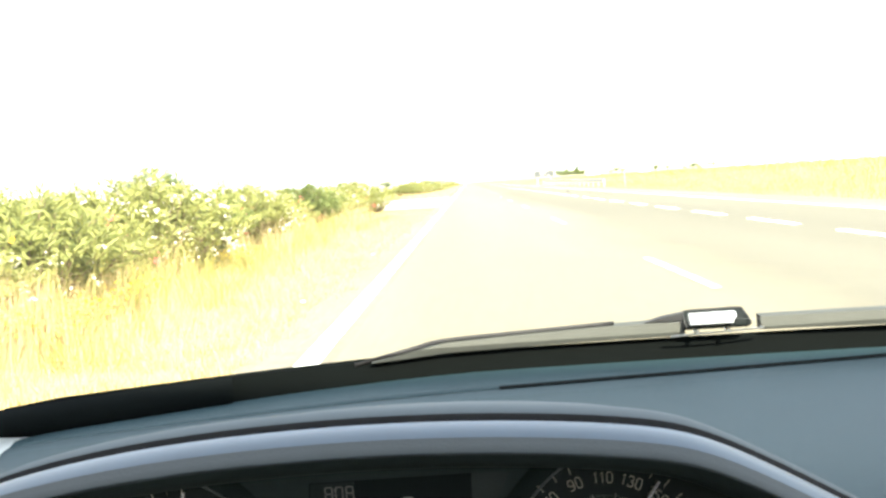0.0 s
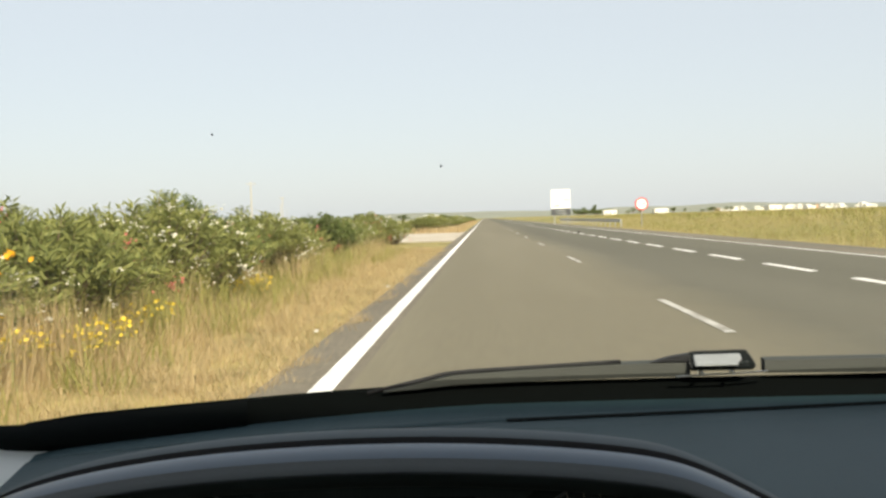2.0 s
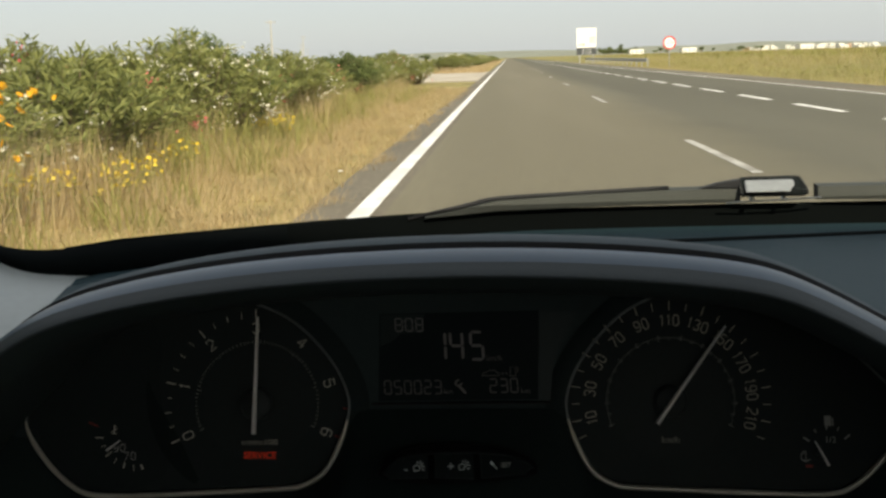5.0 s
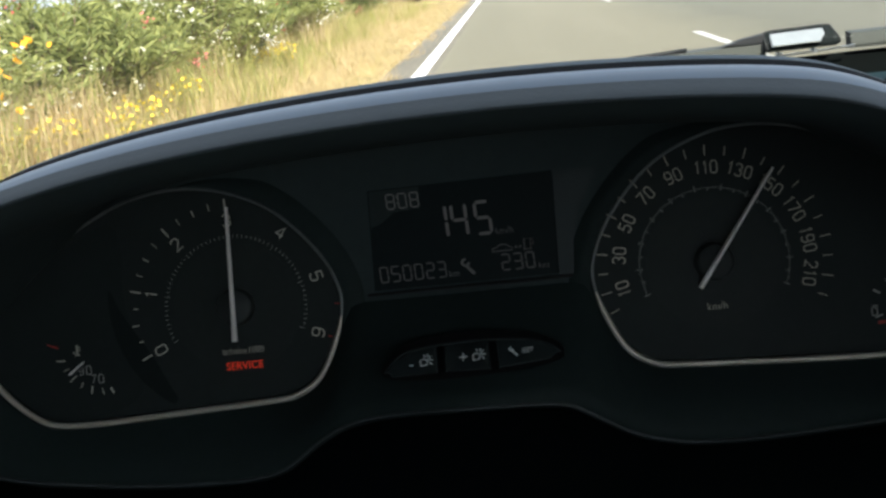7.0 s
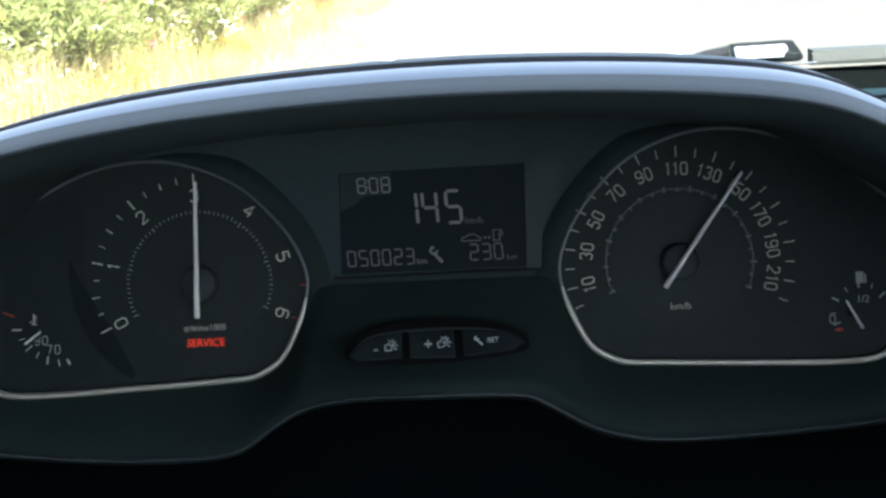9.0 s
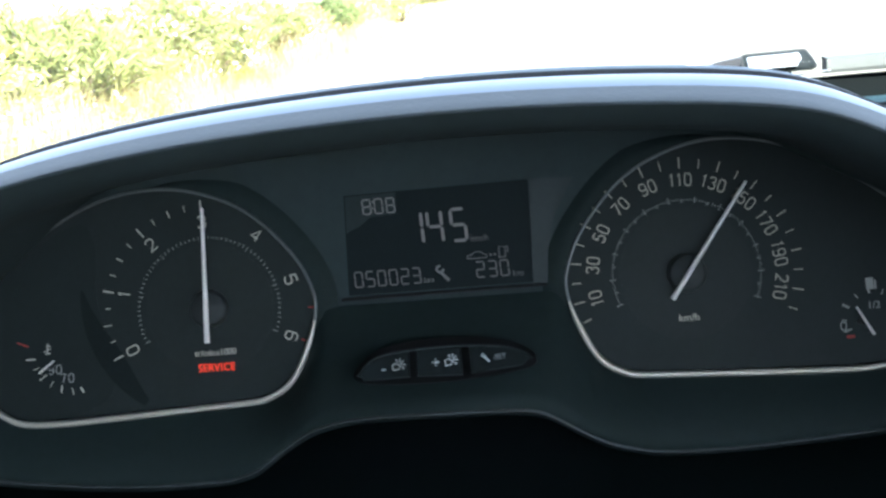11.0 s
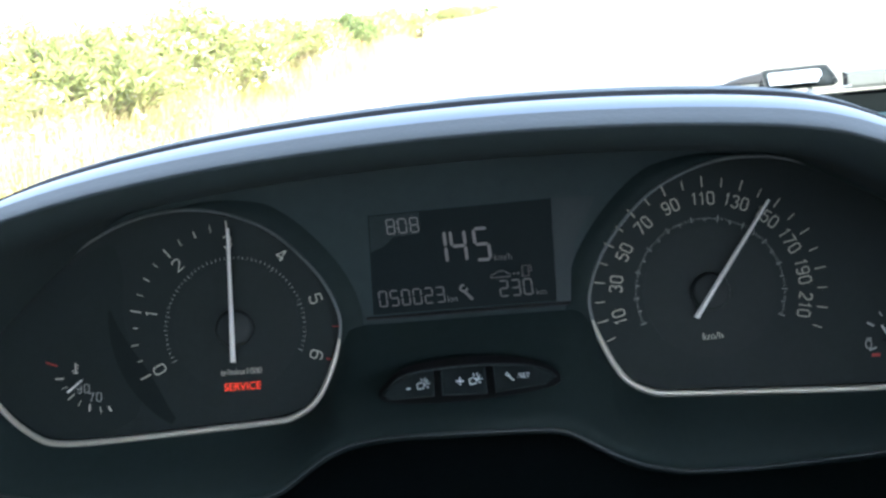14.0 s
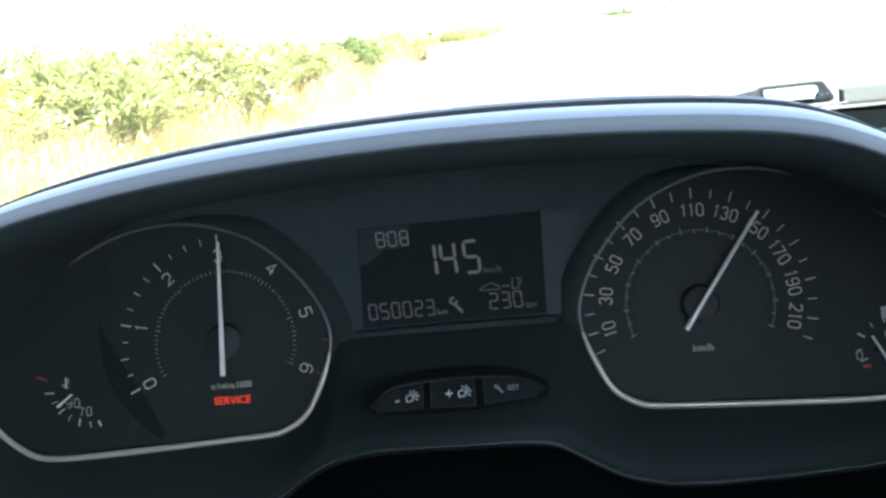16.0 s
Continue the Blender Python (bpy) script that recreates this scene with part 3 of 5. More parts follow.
def daisy_clump(seed, radius, height, count, petal, size, label, mat=None, name="wildflower_clump"):
    """Thin stems with small flowers on top and a few leaves below."""
    random.seed(seed)
    ob = thing(name, label, "wildflowers", group="wildflowers on the verge")
    stems, crown, heads = bmesh.new(), bmesh.new(), bmesh.new()
    for _ in range(count):
        a, r = random.uniform(0, 2 * math.pi), radius * math.sqrt(random.random())
        foot = Vector((math.cos(a) * r * 0.6, math.sin(a) * r * 0.6, 0))
        tip = Vector((math.cos(a) * r, math.sin(a) * r, height * random.uniform(0.45, 1.0)))
        mid = foot.lerp(tip, 0.5) + Vector((0, 0, 0.05))
        tube(stems, [foot, mid, tip], [0.004, 0.003, 0.002], 3)
        for _ in range(9):
            leaf(crown, foot.lerp(tip, random.uniform(0.05, 0.9)), Vector((random.gauss(0, 1), random.gauss(0, 1), random.uniform(0, 1))).normalized(), random.uniform(0.04, 0.10), 0.008)
        for _ in range(random.randint(1, 3)):
            flower(heads, tip + Vector([random.gauss(0, 0.03) for _ in range(3)]), size * random.uniform(0.7, 1.2), petals=7)
    part("stems", stems, mat or GREENGRASS, ob)
    part("leaves", crown, mat or GREENGRASS, ob)
    tagged(part("flowers", heads, petal, ob), kind="stuff")
    return ob


marigold = daisy_clump(21, 0.7, 1.25, 48, ORANGEPETAL, 0.034, "tall weed with bright orange-yellow flower heads")
marigold.matrix_basis = pose(-3.7, 6.7, -0.06)
yellow = daisy_clump(22, 0.55, 0.42, 70, YELLOWPETAL, 0.022, "low clump of small yellow wildflowers in dry grass")
yellow.matrix_basis = pose(-3.6, 9.0, -0.06)
random.seed(23)
for x, y in ((-3.9, 11.2), (-4.1, 8.2), (-3.9, 16.5)):
    copy_thing(yellow, pose(x, y, -0.06, 0, 0, random.uniform(0, 360)))
umbel = daisy_clump(24, 0.6, 0.8, 40, WHITEPETAL, 0.018, "pale white-flowered weeds among the grass")
umbel.matrix_basis = pose(-4.2, 10.4, -0.06)
for x, y in ((-4.0, 14.6), (-4.3, 18.2), (-4.9, 7.9)):
    copy_thing(umbel, pose(x, y, -0.06, 0, 0, random.uniform(0, 360)))


def litter(x, y, seed, size):
    """A crumpled scrap of white plastic."""
    random.seed(seed)
    bm = bmesh.new()
    bmesh.ops.create_icosphere(bm, subdivisions=2, radius=size)
    for v in bm.verts:
        v.co *= 1 + 0.45 * noise.noise(v.co * (2.2 / size) + Vector((seed, 0, 0)))
        v.co.z = max(v.co.z * 0.55, -size * 0.3) + size * 0.3
    ob = tagged(part("litter", bm, SIGNWHITE), "crumpled scrap of white plastic lying on the verge", "litter")
    ob.matrix_basis = pose(x, y, -0.03, 0, 0, random.uniform(0, 360))


litter(-1.85, 11.5, 3, 0.026)
litter(-1.75, 19.0, 5, 0.035)


# ---------------------------------------------------------------- roadside furniture
def guardrail(name, x, y0, y1, label, side=-1, turn_in=0.0):
    """A steel W-beam on posts; side: the way that it faces."""
    ob = thing(name, label, "guardrail")
    n = int((y1 - y0) / 4)
    prof = ((0.0, 0.45), (0.05, 0.48), (0.05, 0.54), (0.0, 0.58), (0.0, 0.62), (0.05, 0.66), (0.05, 0.72), (0.0, 0.75))
    path = [(x + turn_in * (k / n) ** 3, y0 + (y1 - y0) * k / n) for k in range(n + 1)]
    bm = bmesh.new()
    front = [[(px + side * a, py, z) for a, z in prof] for px, py in path]
    back = [[(px + side * (a - 0.006), py, z) for a, z in prof[::-1]] for px, py in path]
    loft(bm, [f + b for f, b in zip(front, back)], closed=True)
    part("beam", bm, ZINC, ob)
    for px, py in path:
        bm = bmesh.new()
        box(bm, px - side * 0.02, px - side * 0.13, py - 0.05, py + 0.05, -0.3, 0.70, 0.004)
        part("post", bm, ZINC, ob)
    bm = bmesh.new()
    tube(bm, [(path[0][0] + side * 0.03, y0 - 0.35, 0.45), (path[0][0] + side * 0.03, y0 - 0.35, 0.75)], 0.06, 10)
    part("end_cap", bm, ZINC, ob)
    return ob


guardrail("guardrail", 11.9, 92, 164, "long galvanised steel guardrail on posts beside the field")
guardrail("guardrail", -10.8, 44, 92, "galvanised steel guardrail along the concrete crossing", side=1, turn_in=1.5)

limit = thing("speed_limit_sign", "round white speed limit sign with a red ring", "road sign", pose(12.9, 86, 0.0))
bm = bmesh.new()
tube(bm, [(0, 0.04, 0), (0, 0.04, 2.3)], 0.035, 10)
part("post", bm, ZINC, limit)
bm = bmesh.new()
disc(bm, 0, 0, 0.53, -0.012, 0.012, 40)
plate_ = part("plate", bm, SIGNRED, limit, "red ring of the round plate")
plate_.matrix_local = pose(0, 0, 1.95, 90)
bm = bmesh.new()
disc(bm, 0, 0, 0.41, 0.012, 0.017, 40)
part("white_field", bm, SIGNWHITE, plate_)
word_part("lettering", "120", 0.42, (0, 0, 0.019), SIGNDARK, plate_, label="black digits 120")


def tourist_sign():
    """A tall picture board over a dark name panel, on two posts."""
    ob = thing("tourist_sign", "tall pale picture board over a dark name panel on two posts", "road sign", pose(11.0, 150, -0.05, 0, 0, -4))
    for x in (-0.95, 0.95):
        bm = bmesh.new()
        box(bm, x - 0.07, x + 0.07, 0.06, 0.18, 0, 4.6, 0.01)
        part("post", bm, ZINC, ob)
    bm = bmesh.new()
    box(bm, -1.37, 1.37, 0.0, 0.05, 2.25, 4.95, 0.01)
    board = part("picture_board", bm, SIGNWHITE, ob, "white board with a faint drawing of ruined columns")
    for k, (x, w, h) in enumerate(((0.45, 0.10, 0.8), (0.68, 0.10, 0.8), (0.91, 0.10, 0.8), (1.12, 0.10, 0.8), (-0.45, 0.55, 0.35), (-1.0, 0.3, 0.25))):
        bm = bmesh.new()
        box(bm, x - w / 2, x + w / 2, -0.006, 0.0, 2.5 + (0.25 if k < 4 else 0.0), 2.5 + (0.25 if k < 4 else 0.0) + h)
        part("drawn_column", bm, SIGNGREY, board)
    bm = bmesh.new()
    box(bm, 0.35, 1.22, -0.006, 0.0, 3.56, 3.70)
    part("drawn_beam", bm, SIGNGREY, board)
    bm = bmesh.new()
    box(bm, -1.37, 1.37, 0.0, 0.05, 1.3, 2.24, 0.01)
    panel = part("name_panel", bm, SIGNDARK, ob, "dark panel with white lettering in two scripts")
    a = word_part("lettering", "VOLUBILIS", 0.30, (0, -0.004, 1.52), SIGNWHITE, panel, label="white capitals VOLUBILIS")
    a.matrix_local = pose(0.05, -0.004, 1.54, 90)
    bm = bmesh.new()
    tube(bm, [(0.62, -0.004, 2.02), (0.56, -0.004, 2.06), (0.53, -0.004, 2.0), (0.6, -0.004, 1.97), (0.6, -0.004, 1.9), (0.5, -0.004, 1.87)], 0.02, 5)
    tube(bm, [(0.4, -0.004, 2.14), (0.4, -0.004, 1.96), (0.1, -0.004, 1.96), (0.1, -0.004, 2.02), (0.1, -0.004, 1.96), (-0.1, -0.004, 1.96), (-0.1, -0.004, 2.14), (-0.1, -0.004, 1.96),
              (-0.3, -0.004, 1.98), (-0.4, -0.004, 1.92), (-0.56, -0.004, 1.86), (-0.64, -0.004, 1.94), (-0.5, -0.004, 2.0), (-0.42, -0.004, 2.03)], 0.02, 5)
    for x, z in ((0.07, 1.89), (0.13, 1.89), (-0.5, 1.8), (-0.44, 1.8)):
        box(bm, x - 0.018, x + 0.018, -0.02, -0.002, z - 0.018, z + 0.018)
    part("arabic_lettering", bm, SIGNWHITE, panel)


tourist_sign()

hut = thing("sign_back", "pale blank back of a road sign on two posts", "road sign", pose(-15.5, 62, -0.05, 0, 0, 12))
for x in (-0.7, 0.7):
    bm = bmesh.new()
    tube(bm, [(x, 0, 0), (x, 0, 1.0)], 0.04, 8)
    part("post", bm, ZINC, hut)
bm = bmesh.new()
box(bm, -1.1, 1.1, -0.075, -0.042, 0.35, 1.05, 0.008)
part("panel", bm, SIGNWHITE, hut)


def utility_pole(x, y, h):
    ob = thing("utility_pole", "slim pale concrete utility pole with a crossarm", "pole", pose(x, y, -0.05, 0, 0, random.uniform(-15, 15)), "poles along the plain")
    bm = bmesh.new()
    tube(bm, [(0, 0, 0), (0, 0, h * 0.5), (0, 0, h)], [0.17, 0.14, 0.10], 10)
    part("shaft", bm, POLEWOOD, ob)
    bm = bmesh.new()
    box(bm, -0.9, 0.9, -0.06, 0.06, h - 0.45, h - 0.33, 0.01)
    arm = part("crossarm", bm, POLEWOOD, ob)
    for k in (-0.8, 0.0, 0.8):
        bm = bmesh.new()
        tube(bm, [(k, 0, h - 0.33), (k, 0, h - 0.24), (k, 0, h - 0.15)], [0.03, 0.05, 0.03], 8)
        part("insulator", bm, DARKPANE, arm)


for x, y, h in ((-42, 188, 9), (-58, 300, 9), (-84, 430, 9), (-106, 560, 9)):
    utility_pole(x, y, h)


# ---------------------------------------------------------------- distance
def house(x, y, w, d, h, wall, windows, roof=None):
    ob = thing("house", "flat-roofed pale house of the far village" if not roof else "small far house with a red tiled roof", "house", pose(x, y, -0.05 + bank(x), 0, 0, random.uniform(-25, 25)), "houses of the far village")
    bm = bmesh.new()
    box(bm, -w / 2, w / 2, -d / 2, d / 2, 0, h)
    part("wall", bm, wall, ob)
    bm = bmesh.new()
    if roof:
        loft(bm, [[(-w / 2 - 0.3, -d / 2 - 0.3, h), (-w / 2 - 0.3, 0, h + 1.6), (-w / 2 - 0.3, d / 2 + 0.3, h)], [(w / 2 + 0.3, -d / 2 - 0.3, h), (w / 2 + 0.3, 0, h + 1.6), (w / 2 + 0.3, d / 2 + 0.3, h)]])
        part("roof", bm, ROOFTILE, ob)
    else:
        for q in ((-w / 2, w / 2, -d / 2, -d / 2 + 0.25), (-w / 2, w / 2, d / 2 - 0.25, d / 2), (-w / 2, -w / 2 + 0.25, -d / 2 + 0.25, d / 2 - 0.25), (w / 2 - 0.25, w / 2, -d / 2 + 0.25, d / 2 - 0.25)):
            box(bm, *q, h, h + 0.7)
        part("parapet", bm, wall, ob)
    for k in range(windows):
        for s in range(max(1, int(h / 3))):
            wx = -w / 2 + w * (k + 0.5) / windows
            bm = bmesh.new()
            box(bm, wx - 0.5, wx + 0.5, -d / 2 - 0.04, -d / 2 + 0.02, 1.0 + 3 * s, 2.2 + 3 * s)
            part("window", bm, DARKPANE, ob)


random.seed(31)
for k in range(84):
    a = radians(random.choice((random.gauss(13.2, 0.4), random.gauss(15.4, 0.5), random.gauss(17.0, 0.6), random.gauss(19.4, 0.6), random.uniform(20, 27))))
    r = random.uniform(1650, 2150)
    house(r * math.sin(a), r * math.cos(a), random.uniform(5, 11), random.uniform(6, 9), random.choice((3.0, 3.3, 3.6, 4.4, 6.4, 7.0)), WALLWHITE if random.random() < 0.93 else WALLOCHRE, random.randint(2, 4))
for x, y, r in ((150, 900, 0), (240, 880, 0), (-70, 620, 1), (-36, 720, 0), (112, 940, 0)):
    house(x, y, 12, 8, 3.4, WALLWHITE, 3, r)


def far_tree(seed, height, spread, label):
    random.seed(seed)
    ob = thing("tree", label, "tree", group="trees on the plain")
    trunk, crown = bmesh.new(), bmesh.new()
    tube(trunk, [(0, 0, 0), (0.1, 0, height * 0.35), (0, 0.1, height * 0.7)], [0.28, 0.2, 0.08], 7)
    tips = []
    for _ in range(14):
        a = random.uniform(0, 2 * math.pi)
        s = Vector((0.05, 0, height * random.uniform(0.25, 0.6)))
        e = Vector((math.cos(a) * spread * random.uniform(0.3, 1), math.sin(a) * spread * random.uniform(0.3, 1), height * random.uniform(0.5, 0.97)))
        tube(trunk, [s, s.lerp(e, 0.5) + Vector((0, 0, 0.2)), e], [0.10, 0.07, 0.03], 5)
        tips.append(e)
    for _ in range(1500):
        p = random.choice(tips) + Vector([random.gauss(0, spread * 0.24) for _ in range(3)])
        leaf(crown, p, Vector((random.gauss(0, 1), random.gauss(0, 1), random.gauss(0, 0.6))).normalized(), random.uniform(0.3, 0.6), 0.14)
    part("trunk", trunk, TWIG, ob)
    part("crown", crown, LEAFDARK, ob)
    return ob


trees = [far_tree(41, 7.5, 3.4, "round dark tree on the far plain"), far_tree(42, 9.5, 2.2, "slender dark tree on the far plain")]
random.seed(43)
trees[0].matrix_basis, trees[1].matrix_basis = pose(96, 1010, 0.6), pose(104, 990, 0.6)
for k in range(64):
    x, y = random.choice(((random.gauss(112, 12), random.uniform(960, 1060)), (random.uniform(60, 330), random.uniform(1150, 1300)), (random.uniform(-220, -40), random.uniform(400, 700))))
    far_one = copy_thing(random.choice(trees), pose(0, 0, 0))
    far_one.matrix_basis = pose(x, y, -0.2 + bank(x), 0, 0, random.uniform(0, 360)) @ Matrix.Diagonal((*[random.uniform(0.8, 1.4)] * 2, random.uniform(0.42, 0.75), 1))
bm = bmesh.new()
ridge = [[], []]
for k in range(81):
    x = -2200 + 55 * k
    z = 14 + 14 * noise.noise((k * 0.09, 3.1, 0)) + 5 * noise.noise((k * 0.4, 1.0, 0))
    ridge[0].append((x, 2400, -1))
    ridge[1].append((x, 2600, max(3, z)))
loft(bm, ridge + [[(x, 2900, -1) for x, _, _ in ridge[0]]])
tagged(part("backdrop", bm, HAZEHILL), "low hazy ridge along the horizon", "hills", kind="structure")


# ---------------------------------------------------------------- the car round the camera
def base_y(x):
    """The foot of the windscreen, bowed."""
    return 0.985 - 0.05 * ((x - 0.3) / 0.7) ** 2


def lower_edge(x):
    """Height of the dashboard's far edge."""
    return 1.003 - 0.028 * max(0.0, (0.05 - x) / 0.44) ** 1.4


def glass_edge(x):
    """Height of the lower edge of the clear glass."""
    return 1.022 - 0.022 * max(0.0, (-0.02 - x) / 0.43) ** 1.3 - 0.09 * max(0.0, -0.365 - x)


# dashboard: one skin from the windscreen to the driver, with a shallow seam and a raised rear lip
NOSE = Matrix.Translation((0.008, 0, 0)) @ pose(0.047, -0.036, 1.184) @ Matrix.Scale(0.9576, 4) @ pose(-0.047, 0.036, -1.184)  # the front of the cabin, as one
dash = thing("dashboard", "dark blue-grey soft plastic dashboard with a fine seam", "dashboard", NOSE)
xs = [-0.40 + 0.04 * k for k in range(41)]


def trim(row):
    """The dashboard's outer edge slants inwards towards the driver."""
    return [(max(x, -0.387 + 0.157 * (0.937 - y)), y, z) for x, y, z in row]




def dash_z(x, y):
    z = lower_edge(x) - 0.004 * min(1, max(0, (base_y(x) - y) / 0.1))
    if y < 0.62:
        z -= 0.35 * (0.62 - y) ** 2 * 3.2
    return z - 0.010 * max(0, x - 0.5)


def dash_skin(rows_of):
    bm = bmesh.new()
    loft(bm, [trim(row) for row in rows_of])
    return bm


seam_y = lambda x: 0.902 + 0.113 * (x - 0.06) if x > 0.02 else 0.8975
far = [[(x, base_y(x) - 0.004 - (base_y(x) - 0.004 - seam_y(x) - 0.003) * k / 4, dash_z(x, base_y(x) - 0.02 * k)) for x in xs] for k in range(5)]
far.append([(x, seam_y(x) + 0.0025, dash_z(x, seam_y(x)) - 0.006) for x in xs])
part("rear_panel", dash_skin(far), DASH, dash, smooth=True)
near_edge = lambda x: 0.53 - 0.13 * max(0.0, min(1.0, (x - 0.28) / 0.08))
near = [[(x, seam_y(x) - 0.0005, dash_z(x, seam_y(x)) - 0.006) for x in xs]]
for k in range(13):
    near.append([(x, seam_y(x) - 0.002 - (seam_y(x) - near_edge(x)) * k / 12, dash_z(x, seam_y(x) - (seam_y(x) - near_edge(x)) * k / 12)) for x in xs])
near.append([(x, near_edge(x) - 0.008, dash_z(x, near_edge(x)) - 0.06) for x in xs])
near.append([(x, near_edge(x), dash_z(x, near_edge(x)) - 0.30) for x in xs])
part("top_panel", dash_skin(near), DASH, dash, smooth=True)
bm = bmesh.new()
tube(bm, [(x, seam_y(x), dash_z(x, seam_y(x)) + 0.0005) for x in [0.06 + 0.06 * k for k in range(20)]], 0.0046, 6, squash=0.4)
part("seam", bm, BAND, dash, "dark seam across the dashboard")

# windscreen: glass over a black band
screen = thing("windscreen", "clear laminated windscreen with a black lower band", "windscreen", NOSE)
rake = Vector((0, -0.78, 0.56))
sx = [-0.40 + 0.05 * k for k in range(31)]
gx = [-0.52 + 0.05 * k for k in range(34)]


def on_glass(x, up):
    b = Vector((x, base_y(x) + 0.006, glass_edge(x)))
    pull = 0.10 * (up / 0.9) * (1 if x < 0.3 else -1) * min(1, abs(x - 0.3) / 0.8)
    return b + rake * up + Vector((pull, 0, 0))


bm = bmesh.new()
loft(bm, [[on_glass(x, 0.9 * k / 8) for x in gx] for k in range(9)])
pane = part("pane", bm, GLASS, screen, smooth=True)
bm = bmesh.new()
loft(bm, [[Vector((x, base_y(x) + 0.001, lower_edge(x) - 0.012)) for x in sx], [Vector((x, base_y(x) + 0.004, glass_edge(x) - 0.003)) for x in sx], [on_glass(x, 0.001) for x in sx],
          [Vector((x, base_y(x) + 0.022, glass_edge(x) - 0.004)) for x in sx], [Vector((x, base_y(x) + 0.03, glass_edge(x) - 0.09)) for x in sx]])
part("black_band", bm, BAND, screen, "black printed band along the glass's foot", smooth=True)
# the rounded corner of the rubber seal beside the pillar
INNER_SEAL = smooth_line([(-0.19, 0.961, 1.0145), (-0.30, 0.949, 1.0080), (-0.36, 0.941, 1.0036), (-0.405, 0.930, 1.0010), (-0.435, 0.915, 1.0050), (-0.455, 0.900, 1.0160), (-0.464, 0.880, 1.034), (-0.466, 0.84, 1.07), (-0.45, 0.66, 1.19), (-0.41, 0.45, 1.33)], 4)
OUTER_SEAL = smooth_line([(-0.19, 0.955, 0.986), (-0.30, 0.942, 0.977), (-0.36, 0.932, 0.975), (-0.40, 0.920, 0.978), (-0.43, 0.907, 0.986), (-0.455, 0.892, 1.004), (-0.472, 0.873, 1.022), (-0.480, 0.83, 1.07), (-0.465, 0.65, 1.19), (-0.43, 0.44, 1.33)], 4)
bm = bmesh.new()
loft(bm, [INNER_SEAL, [a.lerp(b, 0.3) + Vector((0.002, -0.006, 0.002)) for a, b in zip(INNER_SEAL, OUTER_SEAL)], [a.lerp(b, 0.8) + Vector((0.002, -0.006, 0.001)) for a, b in zip(INNER_SEAL, OUTER_SEAL)], OUTER_SEAL])
part("seal", bm, BAND, screen, "black rubber seal rounding the corner", smooth=True)
random.seed(71)
for x, up, size in ((-0.42, 0.30, 0.0010), (0.11, 0.27, 0.0008), (-0.16, 0.41, 0.0009), (-0.27, 0.27, 0.0008), (0.0, 0.36, 0.0010)):
    bm = bmesh.new()
    p = on_glass(x, up)
    ring = [p + Vector((math.cos(t) * size * random.uniform(0.5, 1.1), 0.56 * math.sin(t) * size * random.uniform(0.8, 2.0), 0.78 * math.sin(t) * size * random.uniform(0.8, 2.0))) + Vector((0, -0.002, -0.002)) for t in [k * 0.785 for k in range(8)]]
    bm.faces.new([bm.verts.new(q) for q in ring])
    part("insect_speck", bm, RUBBER, screen)

# wiper parked on the glass
wiper = thing("windscreen_wiper", "black flat wiper blade with a silver-topped joint, parked on the windscreen", "wiper", NOSE)
bm = bmesh.new()
outer = [(-0.058, 1.0195), (-0.02, 1.026), (0.011, 1.0325), (0.09, 1.0360), (0.174, 1.0385), (0.2405, 1.0395)]
inner = [(-0.058, 1.0165), (-0.02, 1.019), (0.011, 1.0215), (0.09, 1.0230), (0.174, 1.0235), (0.2405, 1.0235)]
loft(bm, [[(x, base_y(x) + 0.012, z) for x, z in inner], [(x, base_y(x) - 0.003, z + 0.001) for x, z in inner], [(x, base_y(x) - 0.001, z - 0.001) for x, z in outer], [(x, base_y(x) + 0.014, z) for x, z in outer]])
part("blade", bm, BLADE, wiper, smooth=False)
bm = bmesh.new()
loft(bm, [[(x, base_y(x) + dy, z) for x, dy, z in ((0.3125, 0.012, 1.025), (0.3125, -0.003, 1.026), (0.3125, -0.001, 1.0385), (0.3125, 0.014, 1.0395))],
          [(x, base_y(x) + dy, z) for x, dy, z in ((0.60, 0.012, 1.022), (0.60, -0.003, 1.023), (0.60, -0.001, 1.038), (0.60, 0.014, 1.040))]], closed=True)
part("blade", bm, BLADE, wiper)
bm = bmesh.new()
tube(bm, smooth_line([(-0.075, 0.975, 1.016), (-0.02, 0.979, 1.0275), (0.011, 0.981, 1.0335), (0.09, 0.985, 1.0365), (0.174, 0.988, 1.0395)], 4), 0.0022, 6)
part("spoiler_wire", bm, BLACK, wiper, smooth=True)
bm = bmesh.new()
jv = [(0.2395, 1.0310), (0.2385, 1.0425), (0.2415, 1.0470), (0.2930, 1.0475), (0.2965, 1.0450), (0.3010, 1.0355), (0.3005, 1.0330), (0.2965, 1.0310)]
lowj, highj = [bm.verts.new((x, z, 0.0)) for x, z in jv], [bm.verts.new((x, z, 0.018 - max(0, z - 1.034) * 1.0)) for x, z in jv]
topj = bm.faces.new(highj)
for i in range(8):
    bm.faces.new((lowj[i], lowj[(i + 1) % 8], highj[(i + 1) % 8], highj[i]))
bmesh.ops.triangulate(bm, faces=[topj])
joint = part("joint", bm, BAND, wiper, "black joint housing")
joint.matrix_local = Matrix(((1, 0, 0, 0), (0, 0, -1, 0.9905), (0, 1, 0, 0), (0, 0, 0, 1)))
bm = bmesh.new()
